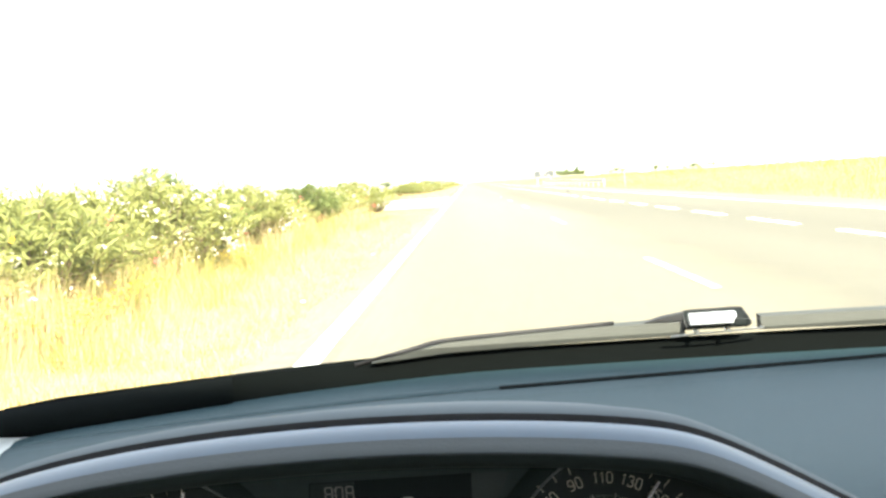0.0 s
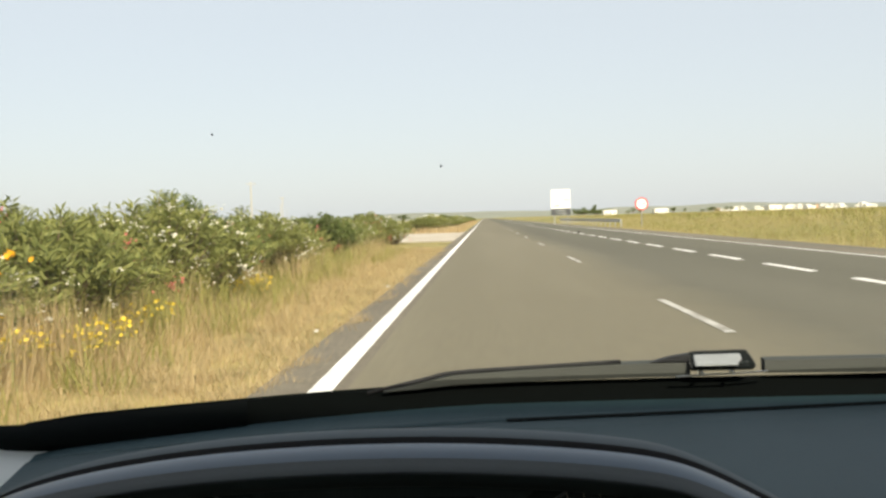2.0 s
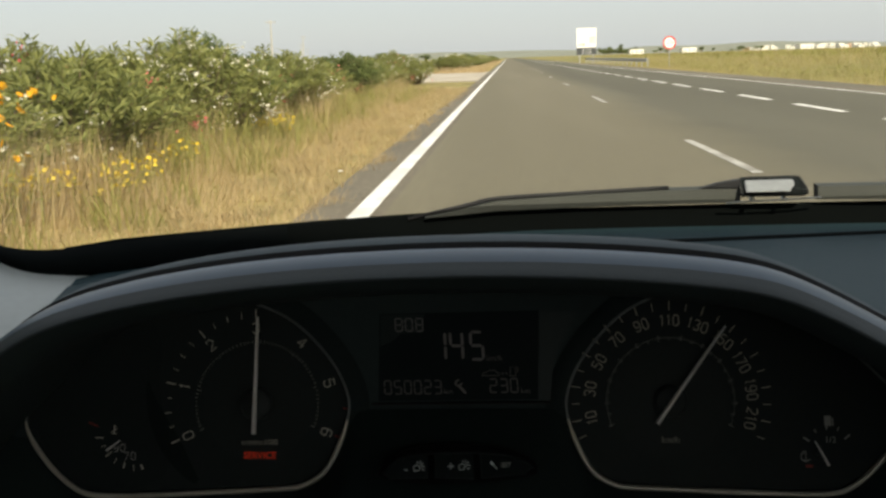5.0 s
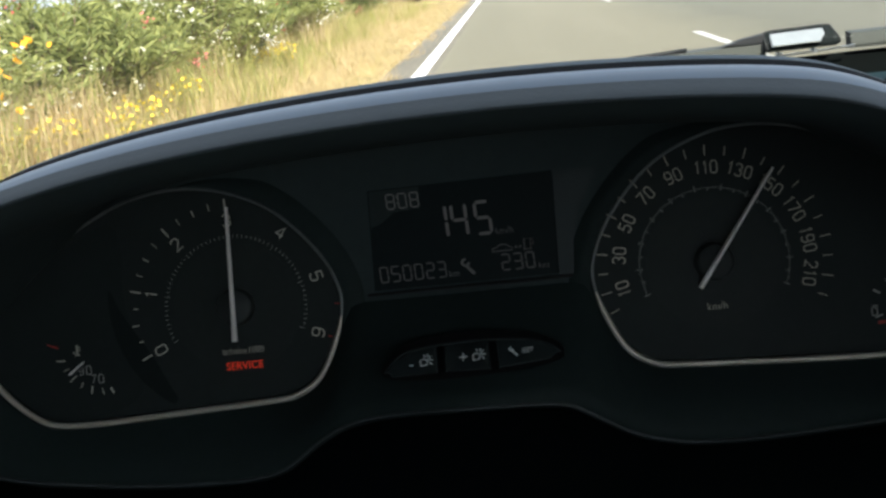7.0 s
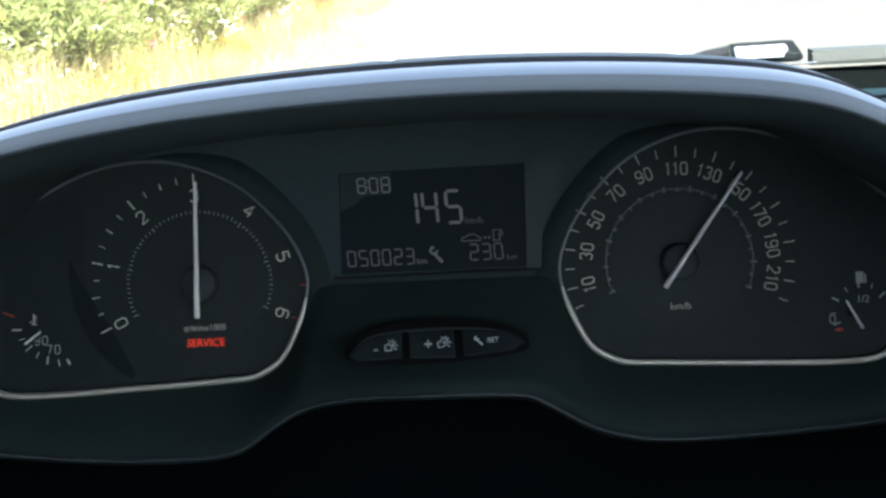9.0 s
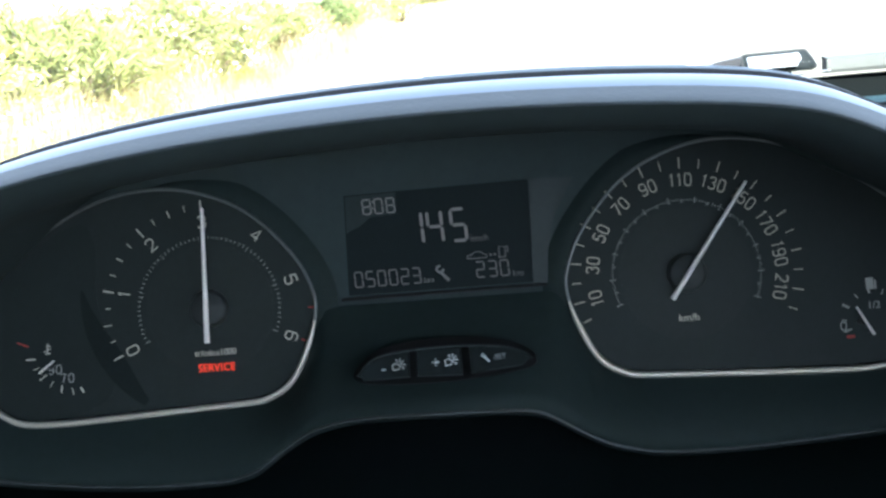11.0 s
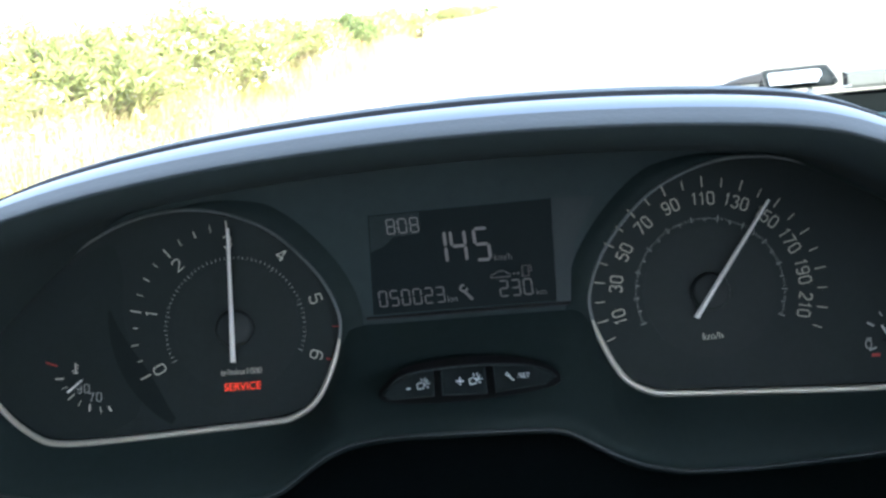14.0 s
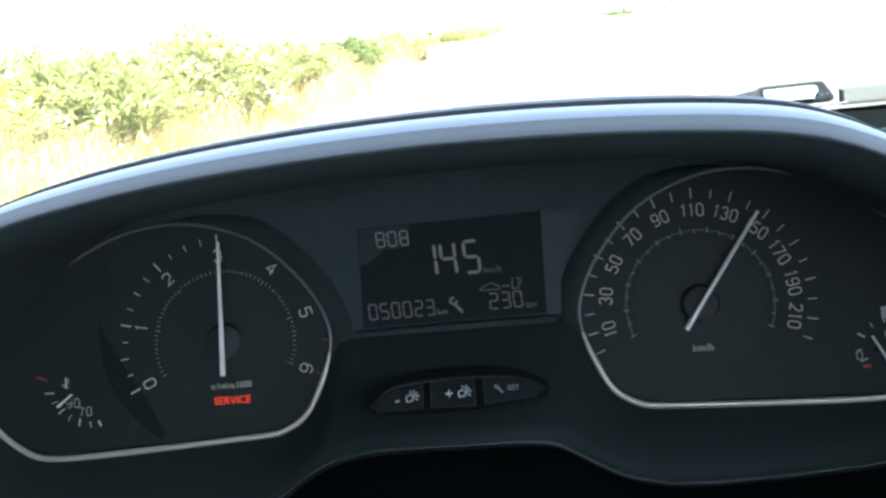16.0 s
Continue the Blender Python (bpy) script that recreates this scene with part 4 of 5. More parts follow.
capline = [(0.2436, 1.0348), (0.2434, 1.0432), (0.2446, 1.0450), (0.2868, 1.0453), (0.2884, 1.0440), (0.2888, 1.0400), (0.2850, 1.0385), (0.2840, 1.0350)]
low_, high_ = [bm.verts.new((x, z, 0.0175 - (z - 1.034) * 1.0)) for x, z in capline], [bm.verts.new((x, z + 0.0008, 0.0215 - (z - 1.034) * 1.0)) for x, z in capline]
capface = bm.faces.new(high_)
for i in range(8):
    bm.faces.new((low_[i], low_[(i + 1) % 8], high_[(i + 1) % 8], high_[i]))
bmesh.ops.bevel(bm, geom=list(capface.edges), offset=0.0008, segments=2, affect="EDGES")
part("cap", bm, STEEL, joint, "worn silver cap")
bm = bmesh.new()
tube(bm, smooth_line([(x, z, 0.0165 - max(0, z - 1.034)) for x, z in ((0.2400, 1.0330), (0.2396, 1.0425), (0.2420, 1.0470), (0.2670, 1.0474), (0.2925, 1.0476), (0.2965, 1.0450), (0.3008, 1.0356), (0.2990, 1.0330))], 3), 0.0011, 6)
part("housing_edge", bm, RUBBER, joint, "thin dark edge round the silver cap", smooth=True)
bm = bmesh.new()
plate(bm, [(0.203, 1.0388), (0.220, 1.0436), (0.2395, 1.0466), (0.2395, 1.0385)], 0.000, 0.009, 0.001)
part("fin", bm, BLACK, joint)
for x in (0.2500, 0.2795):
    bm = bmesh.new()
    tube(bm, [(x, 1.0285, 0.008), (x, 1.0285, 0.020)], 0.0020, 8)
    part("pin", bm, STEEL, joint)
bm = bmesh.new()
tube(bm, [(0.225, 1.0255, 0.017), (0.25, 1.0272, 0.019), (0.28, 1.0280, 0.019), (0.3125, 1.0292, 0.017)], 0.0009, 6)
part("spring_bar", bm, STEEL, joint)

# body shell: pillar trim; unseen doors, roof and back shape the cabin's light
shell = thing("car_body", "light grey pillar trim and plain closed cabin of the car", "car body")
bm = bmesh.new()
loft(bm, [OUTER_SEAL, [p + Vector((-0.001, -0.004, -0.006)) for p in OUTER_SEAL], [p + Vector((-0.004, -0.05, -0.012)) for p in OUTER_SEAL], [p + Vector((-0.008, -0.15, -0.036)) for p in OUTER_SEAL], [p + Vector((-0.012, -0.30, -0.10)) for p in OUTER_SEAL], [p + Vector((-0.012, -0.40, -0.25)) for p in OUTER_SEAL]])
part("pillar_trim", bm, PILLAR, shell, "pale grey moulded pillar trim", smooth=True).matrix_local = NOSE
bm = bmesh.new()
box(bm, -0.62, 1.35, -1.6, 0.30, 1.49, 1.56, 0.03)
part("roof", bm, LINING, shell)
# unseen sides; each opening and the dark trim tuned for light on the dials
for side, x, back, sill, top in (("driver_door", -0.66, -0.10, 1.0, 1.36), ("passenger_door", 1.35, -1.50, 0.88, 1.48)):
    bm = bmesh.new()
    box(bm, x, x + 0.04, -1.6, 0.998, 0.2, sill)
    box(bm, x, x + 0.04, -1.6, back, sill + 0.002, 1.50)
    box(bm, x, x + 0.04, back + 0.002, 0.34, top, 1.50)
    part(side, bm, DOORTRIM, shell, "unseen dark door panel, its window opening sized for the light")
# unseen back wall; the opening is added to brighten the dials
bm = bmesh.new()
box(bm, -0.66, 1.39, -1.64, -1.602, 0.2, 1.06)
box(bm, -0.66, -0.40, -1.64, -1.602, 1.062, 1.53)
box(bm, 1.13, 1.39, -1.64, -1.602, 1.062, 1.53)
part("rear_wall", bm, LINING, shell, "unseen tail of the cabin round an opening added for light")
bm = bmesh.new()
box(bm, -0.398, 1.128, -1.63, -1.625, 1.063, 1.485)
rear_pane = part("rear_pane", bm, GLASS, shell, "unseen clear pane in the opening added for light")
rear_pane.visible_shadow = False
bm = bmesh.new()
box(bm, -0.66, 1.39, -1.6, 1.05, 0.2, 0.24)
part("floor_pan", bm, BLACK, shell)
for wx in (-0.45, 1.18):
    for wy in (-1.2, 0.8):
        bm = bmesh.new()
        tube(bm, [(wx - 0.1, wy, 0.3), (wx - 0.09, wy, 0.3), (wx + 0.09, wy, 0.3), (wx + 0.1, wy, 0.3)], [0.27, 0.30, 0.30, 0.27], 28)
        part("wheel", bm, RUBBER, shell)
bm = bmesh.new()
box(bm, -0.66, 1.39, 1.0, 1.05, 0.24, 0.92)
part("bulkhead", bm, BLACK, shell)


# ---------------------------------------------------------------- instrument cluster
FRAME = Matrix(((0.99953, 0.0, 0.03082, 0.0037), (0.02969, 0.26746, -0.96311, 0.4364), (-0.00824, 0.96357, 0.26734, 1.0132), (0, 0, 0, 1)))
cluster = thing("instrument_cluster", "black hooded instrument cluster with two round dials and a small display", "instrument cluster", pose(0, 0, 0, 0, 0, -0.632) @ FRAME)
MM = 0.001
INV = FRAME.inverted()


def lift(u, v, n):
    """Millimetres on the dial plane, drawn in by n along the camera's sightline, to fit its view."""
    s = (409.0 - n) / 409.0
    return (15 + (u - 15) * s) * MM, (7 + (v - 7) * s) * MM, n * MM


# hood: a canopy in three skins, given in the car's own axes and carried into the cluster's
CROWN = ((-0.238, 0.9388), (-0.237, 0.9738), (-0.229, 1.0058), (-0.200, 1.0358), (-0.170, 1.0616), (-0.150, 1.0768), (-0.130, 1.0865), (-0.080, 1.0965), (-0.020, 1.1009), (0.040, 1.1017), (0.100, 1.0973), (0.120, 1.0924), (0.140, 1.0834), (0.175, 1.0630), (0.205, 1.0442), (0.229, 1.0102), (0.236, 0.9752), (0.237, 0.9402))
ARCH = [(p.x, p.z) for p in smooth_line([(x, 0, z) for x, z in CROWN], 5)]
for _ in range(14):
    ARCH = [ARCH[0]] + [((a[0] + 2 * b[0] + c[0]) / 4, (a[1] + 2 * b[1] + c[1]) / 4 + 0.000012) for a, b, c in zip(ARCH, ARCH[1:], ARCH[2:])] + [ARCH[-1]]


def swing(x):
    """The hood stands a little askew and draws back at its ends."""
    return -0.025 * (max(-0.13, min(0.10, x)) - 0.02) - 0.003 * (x / 0.2) ** 2


def depth(y):
    """The hood's mouth leans towards the driver; its back stays where the dials are."""
    if y < 0.366:
        return 0.3223 + (y - 0.3345) * 0.784
    return y - 0.019 * max(0.0, min(1.0, (0.47 - y) / 0.07))


def hood_row(y, dz, inset=0.0, follow=1.0):
    """One line across the hood at depth y; inset draws it in towards the middle of the arch."""
    row = []
    for i, (x, z) in enumerate(ARCH):
        a, b = ARCH[max(0, i - 1)], ARCH[min(len(ARCH) - 1, i + 1)]
        t = Vector((b[0] - a[0], 0, b[1] - a[1])).normalized()
        nrm = Vector((-t.z, 0, t.x))
        p = Vector((x, depth(y) + swing(x) * follow, z)) + nrm * (dz - inset)
        row.append(INV @ p)
    return row


bm = bmesh.new()
loft(bm, [hood_row(0.3352, -0.0061), hood_row(0.3345, -0.0055), hood_row(0.3351, -0.0050), hood_row(0.3390, -0.0034), hood_row(0.3430, -0.0017)])
part("inner_lip", bm, LIP, cluster, smooth=True)
bm = bmesh.new()
loft(bm, [hood_row(0.3430, -0.0017), hood_row(0.3475, -0.0007), hood_row(0.3540, 0.0), hood_row(0.3630, 0.0002), hood_row(0.3650, -0.0002), hood_row(0.3660, -0.0018)])
part("rim", bm, RIM, cluster, "paler satin blue-grey band along the hood's edge", smooth=True)
bm = bmesh.new()
loft(bm, [hood_row(0.3660, -0.0018), hood_row(0.3680, -0.0020), hood_row(0.3690, -0.0006), hood_row(0.3712, 0.0011)])
part("groove", bm, BLACK, cluster, "dark groove behind the hood's rim", smooth=True)
bm = bmesh.new()
loft(bm, [hood_row(0.3712, 0.0006), hood_row(0.3740, 0.0011), hood_row(0.3810, 0.0014), hood_row(0.3910, 0.0004), hood_row(0.4030, -0.0032), hood_row(0.4300, -0.0095), hood_row(0.4700, -0.0195), hood_row(0.495, -0.040), hood_row(0.52, -0.085)])
part("hood_cover", bm, HOOD, cluster, smooth=True)
bm = bmesh.new()
foot_a, foot_b, foot_c = hood_row(0.445, -0.0210, follow=0.6), hood_row(0.4625, -0.0220, follow=0.3), [Vector((p.x, p.y, -0.0055)) for p in hood_row(0.462, -0.0300, follow=0.3)]
curve = [[a * (1 - t) ** 2 + b * 2 * t * (1 - t) + c * t * t for a, b, c in zip(foot_a, foot_b, foot_c)] for t in (0.0, 0.2, 0.4, 0.6, 0.8, 1.0)]
loft(bm, [hood_row(0.3352, -0.0061), hood_row(0.3378, -0.0082), hood_row(0.345, -0.0118), hood_row(0.358, -0.0150), hood_row(0.38, -0.0170), hood_row(0.42, -0.0195, follow=0.8)] + curve)
part("hood_lining", bm, LININGBLACK, cluster, "matt black inside of the hood", smooth=True)

# back plate behind everything
bm = bmesh.new()
rim_of = [p for p in hood_row(0.462, -0.0250, follow=0.3) if p.y > -0.03]
plate(bm, [(p.x, p.y) for p in rim_of[::-1]] + [(rim_of[0].x, -0.043), (rim_of[-1].x, -0.043)], -0.012, -0.0016)
part("back_plate", bm, LININGBLACK, cluster)

TACH = [(-51.2, 5), (-50.7, -3), (-53, -13), (-58.5, -25.5), (-64, -32), (-72, -36), (-80, -37), (-120, -38.8), (-164, -40.3), (-176, -36.5), (-187, -27.5), (-196.5, -15), (-200, -5), (-196, 4), (-187, 13), (-176, 23), (-160, 34), (-135, 46.6), (-111, 49.8), (-92, 46), (-74, 37), (-57.5, 19)]
SPEED = [(-u - 3.2, v * 1.05 if v > 0 else v) for u, v in TACH]


def dial_well(outline):
    """A recessed face with a chrome lower edge and a thin dark upper ring."""
    fine = smooth_line([Vector((u, v, 0)) for u, v in outline], 8, closed=True)
    for _ in range(12):
        fine = [(fine[i - 1] + 2 * fine[i] + fine[(i + 1) % len(fine)]) / 4 for i in range(len(fine))]
    bm = bmesh.new()
    plate(bm, [(p.x * MM, p.y * MM) for p in fine], -0.004, -0.0008)
    face = part("dial_face", bm, FACE, cluster, "matt black dial face")
    bm = bmesh.new()
    tube(bm, [(p.x * MM, p.y * MM, 0.0004) for p in fine], 0.0006, 6, closed=True)
    part("bezel_ring", bm, DIMRING, cluster, "thin dark ring round the dial", smooth=True)
    mid = sum(fine, Vector()) / len(fine)
    rows = [[], [], [], []]
    for i, p in enumerate(fine):
        t = (fine[(i + 1) % len(fine)] - fine[i - 1]).normalized()
        out = Vector((t.y, -t.x, 0))
        if out.dot(p - mid) < 0:
            out = -out
        near = max(0.0, min(1.0, (115 - abs(p.x + 1.6)) / 35)) * max(0.0, min(1.0, (p.y + 14) / 9))
        for row, (d, z) in zip(rows, ((0.3, 0.0000), (3.0, 0.0005), (6.2, 0.0000), (9.5, -0.0019))):
            q = p + out * (0.3 + (d - 0.3) * near)
            row.append((q.x * MM, q.y * MM, z if near > 0.02 else min(z, 0.0002)))
    bm = bmesh.new()
    loft(bm, [row + row[:1] for row in rows])
    part("dial_collar", bm, BEZEL, cluster, "low raised collar beside the dial", smooth=True)
    top = max(range(len(fine)), key=lambda i: fine[i].y)
    low = [p for p in fine[top:] + fine[:top] if p.y < -6]
    bm = bmesh.new()
    tube(bm, [(p.x * MM, p.y * MM, 0.0012) for p in low], [min(0.00128, 0.00045 + 0.000075 * (-6 - p.y)) for p in low], 8)
    part("chrome_trim", bm, CHROME, cluster, "satin chrome trim round the dial's foot", smooth=True)
    return face


tach_face, speed_face = dial_well(TACH), dial_well(SPEED)


def polar(c, r, deg):
    return (c[0] + r * math.cos(radians(deg))) * MM, (c[1] + r * math.sin(radians(deg))) * MM


def tick(bm, c, r0, r1, deg, width, n=0.0004):
    d, s = Vector((math.cos(radians(deg)), math.sin(radians(deg)), 0)), Vector((-math.sin(radians(deg)), math.cos(radians(deg)), 0)) * width / 2 * MM
    a, b = Vector((*polar(c, r0, deg), n)), Vector((*polar(c, r1, deg), n))
    bm.faces.new([bm.verts.new(p) for p in (a - s, b - s, b + s, a + s)])


def mark(name, c, r0, r1, deg, width, mat, parent, n=0.0006):
    bm = bmesh.new()
    tick(bm, c, r0, r1, deg, width, n)
    return part(name, bm, mat, parent)


def needle(c, deg, front, back, parent, width=2.2, hub=7.4):
    bm = bmesh.new()
    turn = [2 * math.pi * k / 48 for k in range(48)]
    loft(bm, [[(c[0] * MM + r * hub * MM * math.cos(t), c[1] * MM + r * hub * MM * math.sin(t), z) for t in turn] for r, z in ((1.0, -0.0004), (0.98, 0.0022), (0.92, 0.0034), (0.8, 0.0040), (0.02, 0.0043))], closed=True)
    h = part("hub", bm, HUBMAT, parent, "round dark grey hub", smooth=True)
    bm = bmesh.new()
    d, s = Vector((math.cos(radians(deg)), math.sin(radians(deg)), 0)), Vector((-math.sin(radians(deg)), math.cos(radians(deg)), 0)) * width / 2 * MM
    o = Vector((c[0] * MM, c[1] * MM, 0.0052))
    a, b = o - d * back * MM, o + d * front * MM
    lo = [bm.verts.new(p) for p in (a - s, b - s * 0.55, b + s * 0.55, a + s)]
    hi = [bm.verts.new(p + Vector((0, 0, 0.0012))) for p in (a - s * 0.5, b - s * 0.3, b + s * 0.3, a + s * 0.5)]
    bm.faces.new(hi)
    bm.faces.new(lo[::-1])
    for i in range(4):
        bm.faces.new((lo[i], lo[(i + 1) % 4], hi[(i + 1) % 4], hi[i]))
    part("needle", bm, NEEDLE, parent, "slim white needle")
    return h


# the dials' numerals: squarish figures of one thin stroke
STROKES = {
    "0": [(0.22, 0), (0.78, 0), (1, 0.18), (1, 0.82), (0.78, 1), (0.22, 1), (0, 0.82), (0, 0.18), (0.22, 0)],
    "1": [(0.2, 0.78), (0.62, 1), (0.62, 0)],
    "2": [(0, 0.82), (0.22, 1), (0.78, 1), (1, 0.82), (1, 0.6), (0, 0), (1, 0)],
    "3": [(0, 0.84), (0.22, 1), (0.74, 1), (0.95, 0.84), (0.95, 0.66), (0.6, 0.53), (1, 0.38), (1, 0.18), (0.78, 0), (0.22, 0), (0, 0.16)],
    "4": [(0.76, 0), (0.76, 1), (0, 0.3), (1, 0.3)],
    "5": [(0.95, 1), (0.1, 1), (0.05, 0.56), (0.75, 0.58), (1, 0.42), (1, 0.18), (0.78, 0), (0.22, 0), (0, 0.15)],
    "6": [(0.92, 0.9), (0.75, 1), (0.25, 1), (0, 0.8), (0, 0.18), (0.22, 0), (0.78, 0), (1, 0.18), (1, 0.4), (0.78, 0.57), (0.22, 0.57), (0, 0.42)],
    "7": [(0, 1), (1, 1), (0.35, 0)],
}
STROKES["9"] = [(1 - x, 1 - y) for x, y in STROKES["6"]]


def numeral(text, at, turn, mat, parent, height=4.7, width=3.1, stroke=0.5):
    """A number on a dial, centred on a place and turned with the dial."""
    bm = bmesh.new()
    steps = [width * (0.72 if ch == "1" else 1) + 1.25 for ch in text]
    x = -(sum(steps) - 1.25) / 2
    for ch, step in zip(text, steps):
        pts = [Vector((x + (step - 1.25) * p, height * (q - 0.5))) for p, q in STROKES[ch]]
        x += step
        sides = []
        for i, p in enumerate(pts):
            a = (p - pts[i - 1]).normalized() if i else (pts[1] - p).normalized()
            b = (pts[i + 1] - p).normalized() if i + 1 < len(pts) else a
            if i == 0 and p == pts[-1]:
                a = (p - pts[-2]).normalized()
            elif i + 1 == len(pts) and p == pts[0]:
                b = (pts[1] - p).normalized()
            mid = (a + b).normalized()
            across = Vector((-mid.y, mid.x)) * (stroke / 2 / max(0.5, mid.dot(a)))
            sides.append([bm.verts.new(((q.x) * MM, q.y * MM, 0.000012 * i)) for q in (p - across, p + across)])
        for (a, b), (c, d) in zip(sides, sides[1:]):
            bm.faces.new((a, c, d, b))
    ob = part("numeral", bm, mat, parent)
    ob.matrix_local = Matrix.Translation(at) @ Matrix.Rotation(turn, 4, "Z")


# rev counter
TC = (-92.8, 0.85)
rev = lambda k: 204.1 - 37.7 * k
for k in range(7):
    deg = rev(k)
    numeral(str(k), (*polar(TC, 34.4, deg), 0.0005), radians(deg - 90), PRINT, tach_face)
    if k != 4 and k != 5:
        mark("tick", TC, 38.6, 43.0, deg, 0.55, REDMARK if k == 6 else PRINT, tach_face)
for k in range(4, 24):
    if k % 4 and k < 13 or k in (1, 2, 3, 22):
        mark("tick", TC, 39.4, 42.2, rev(k / 4), 0.28 if k % 2 else 0.42, REDMARK if k == 22 else PRINT, tach_face)
for k in (1, 2, 3):
    mark("tick", TC, 39.4, 42.6 if k == 2 else 41.4, rev(k / 4), 0.36, PRINT, tach_face)
bm = bmesh.new()
for k in range(61):
    tick(bm, TC, 27.4 if k % 10 else 26.6, 28.6, rev(k / 10), 0.25)
tagged(part("tick_ring", bm, PRINT_DIM, tach_face), kind="stuff")
needle(TC, 88.4, 39.4, 13.2, tach_face)
word_part("lettering", "tr/minx1000", 0.0036, (-91.4 * MM, -16.5 * MM, 0.0005), PRINT, tach_face, wide=0.92)
word_part("service_lamp", "SERVICE", 0.0042, (-91.3 * MM, -22.4 * MM, 0.0005), SERVICE, tach_face, wide=0.98, label="glowing red word SERVICE")

# coolant gauge beside it
CC = (-152.0, -14.5)
for deg, r0, r1, w in ((178, 11.5, 15.2, 0.55), (196, 10.5, 13.2, 0.3), (218, 9.5, 13.0, 0.45), (240, 10, 12.5, 0.3), (262, 10.5, 13.5, 0.55), (282, 12.0, 14.6, 0.35), (297, 13.2, 15.6, 0.8)):
    mark("tick", CC, r0, r1, deg, w, PRINT, tach_face)
mark("tick", CC, 15, 20, 158, 0.6, REDMARK, tach_face)
needle((-157.3, -17.2), 36, 4.0, 3.5, tach_face, 1.0, 0.9)
numeral("70", (-151.2 * MM, -22.3 * MM, 0.0005), 0, PRINT_DIM, tach_face, 3.3, 1.9, 0.4)
numeral("90", (-156.0 * MM, -18.6 * MM, 0.0005), 0, PRINT_DIM, tach_face, 3.3, 1.9, 0.4)
bm = bmesh.new()
for q in ((-159.6, -157.6, -12.4, -12.0), (-158.8, -158.4, -12.0, -8.2), (-158.4, -157.4, -9.4, -9.0), (-158.4, -157.4, -10.6, -10.2), (-160.2, -159.2, -11.4, -11.0)):
    box(bm, q[0] * MM, q[1] * MM, q[2] * MM, q[3] * MM, 0, 0.0004)
part("coolant_symbol", bm, PRINT, tach_face)
# low window of the gauge, a shade darker
bm = bmesh.new()
plate(bm, [(u * MM, v * MM) for u, v in [(p.x, p.y) for p in smooth_line([(-168, -38.5, 0), (-150, -37.5, 0), (-134, -30, 0), (-133, -12, 0), (-138, 8, 0), (-137, 26, 0), (-142, 38, 0), (-160, 31, 0), (-176, 20, 0), (-190, 6, 0), (-195, -8, 0), (-186, -25, 0)], 5, closed=True)]], -0.0008, -0.00072)
part("side_window", bm, SIDEFACE, tach_face)
bm = bmesh.new()
disc(bm, TC[0] * MM, TC[1] * MM, 25.5 * MM, -0.0008, -0.00070, 48)
part("inner_disc", bm, INNER, tach_face)

# flat crescent in a darker colour, painting the shade round the rev counter's foot
bm = bmesh.new()
outer, inner = [], []
for k in range(25):
    deg, t = 168 + 64 * k / 24, k / 24
    outer.append((*polar(TC, 52.5 - 6.5 * t, deg), -0.00064))
    inner.append((*polar(TC, 52.3 - 6.5 * t - 9.5 * math.sin(math.pi * (0.03 + 0.88 * t)), deg), -0.00064))
loft(bm, [outer, inner])
part("dial_shade", bm, DIALSHADE, tach_face, "flat dark crescent painting the shade round the dial")

# speedometer
SC = (94.0, 0.9)
kmh = lambda v: 191.5 - (v - 10) * 1.02
for v in range(10, 211, 20):
    deg = kmh(v)
    numeral(str(v), (*polar(SC, 36.1, deg), 0.0005), radians(deg - 90), PRINT_TAN, speed_face, 4.6, 2.4)
for v in range(0, 221, 10):
    deg = kmh(v)
    mark("tick", SC, 40.6, 44.8 if v % 20 else 44.2, deg, 0.46 if v % 20 else 0.38, PRINT_TAN, speed_face)
bm = bmesh.new()
for v in range(0, 221, 2):
    tick(bm, SC, 28.0 if v % 10 else 27.2, 28.7 if v % 20 else 29.6, kmh(v), 0.22 if v % 10 else 0.32)
tagged(part("tick_ring", bm, PRINT_DIM, speed_face), kind="stuff")
bm = bmesh.new()
disc(bm, SC[0] * MM, SC[1] * MM, 25.5 * MM, -0.0008, -0.00070, 48)
part("inner_disc", bm, INNER, speed_face)
needle(SC, 54.0, 41.0, 11.8, speed_face)
word_part("lettering", "km/h", 0.0040, (93.6 * MM, -16.3 * MM, 0.0005), PRINT, speed_face)
# fuel gauge
needle((158.5, -22.4), 118, 6.5, 5.5, speed_face, 1.2, 1.2)
for deg, r0, r1, w in ((200, 9, 12, 0.6), (178, 10, 12, 0.4), (150, 10, 13, 0.8), (122, 10, 12, 0.4), (95, 10, 13, 0.8), (68, 10, 12, 0.4), (40, 9, 12, 0.8)):
    mark("tick", (163, -22), r0, r1, deg, w, PRINT_DIM, speed_face)
numeral("0", (151.6 * MM, -23.8 * MM, 0.0005), 0, PRINT_DIM, speed_face, 3.1, 2.0, 0.4)
word_part("numeral", "1/2", 0.0040, (163.6 * MM, -16.6 * MM, 0.0005), PRINT_DIM, speed_face)
bm = bmesh.new()
box(bm, 152.6 * MM, 155.6 * MM, -28.6 * MM, -27.4 * MM, 0, 0.0004)
part("reserve_mark", bm, REDMARK, speed_face)
bm = bmesh.new()
for q in ((161.4, 164.2, -10.4, -6.0), (164.6, 165.2, -10.4, -7.0)):
    box(bm, q[0] * MM, q[1] * MM, q[2] * MM, q[3] * MM, 0, 0.0004)
part("pump_symbol", bm, PRINT_DIM, speed_face)

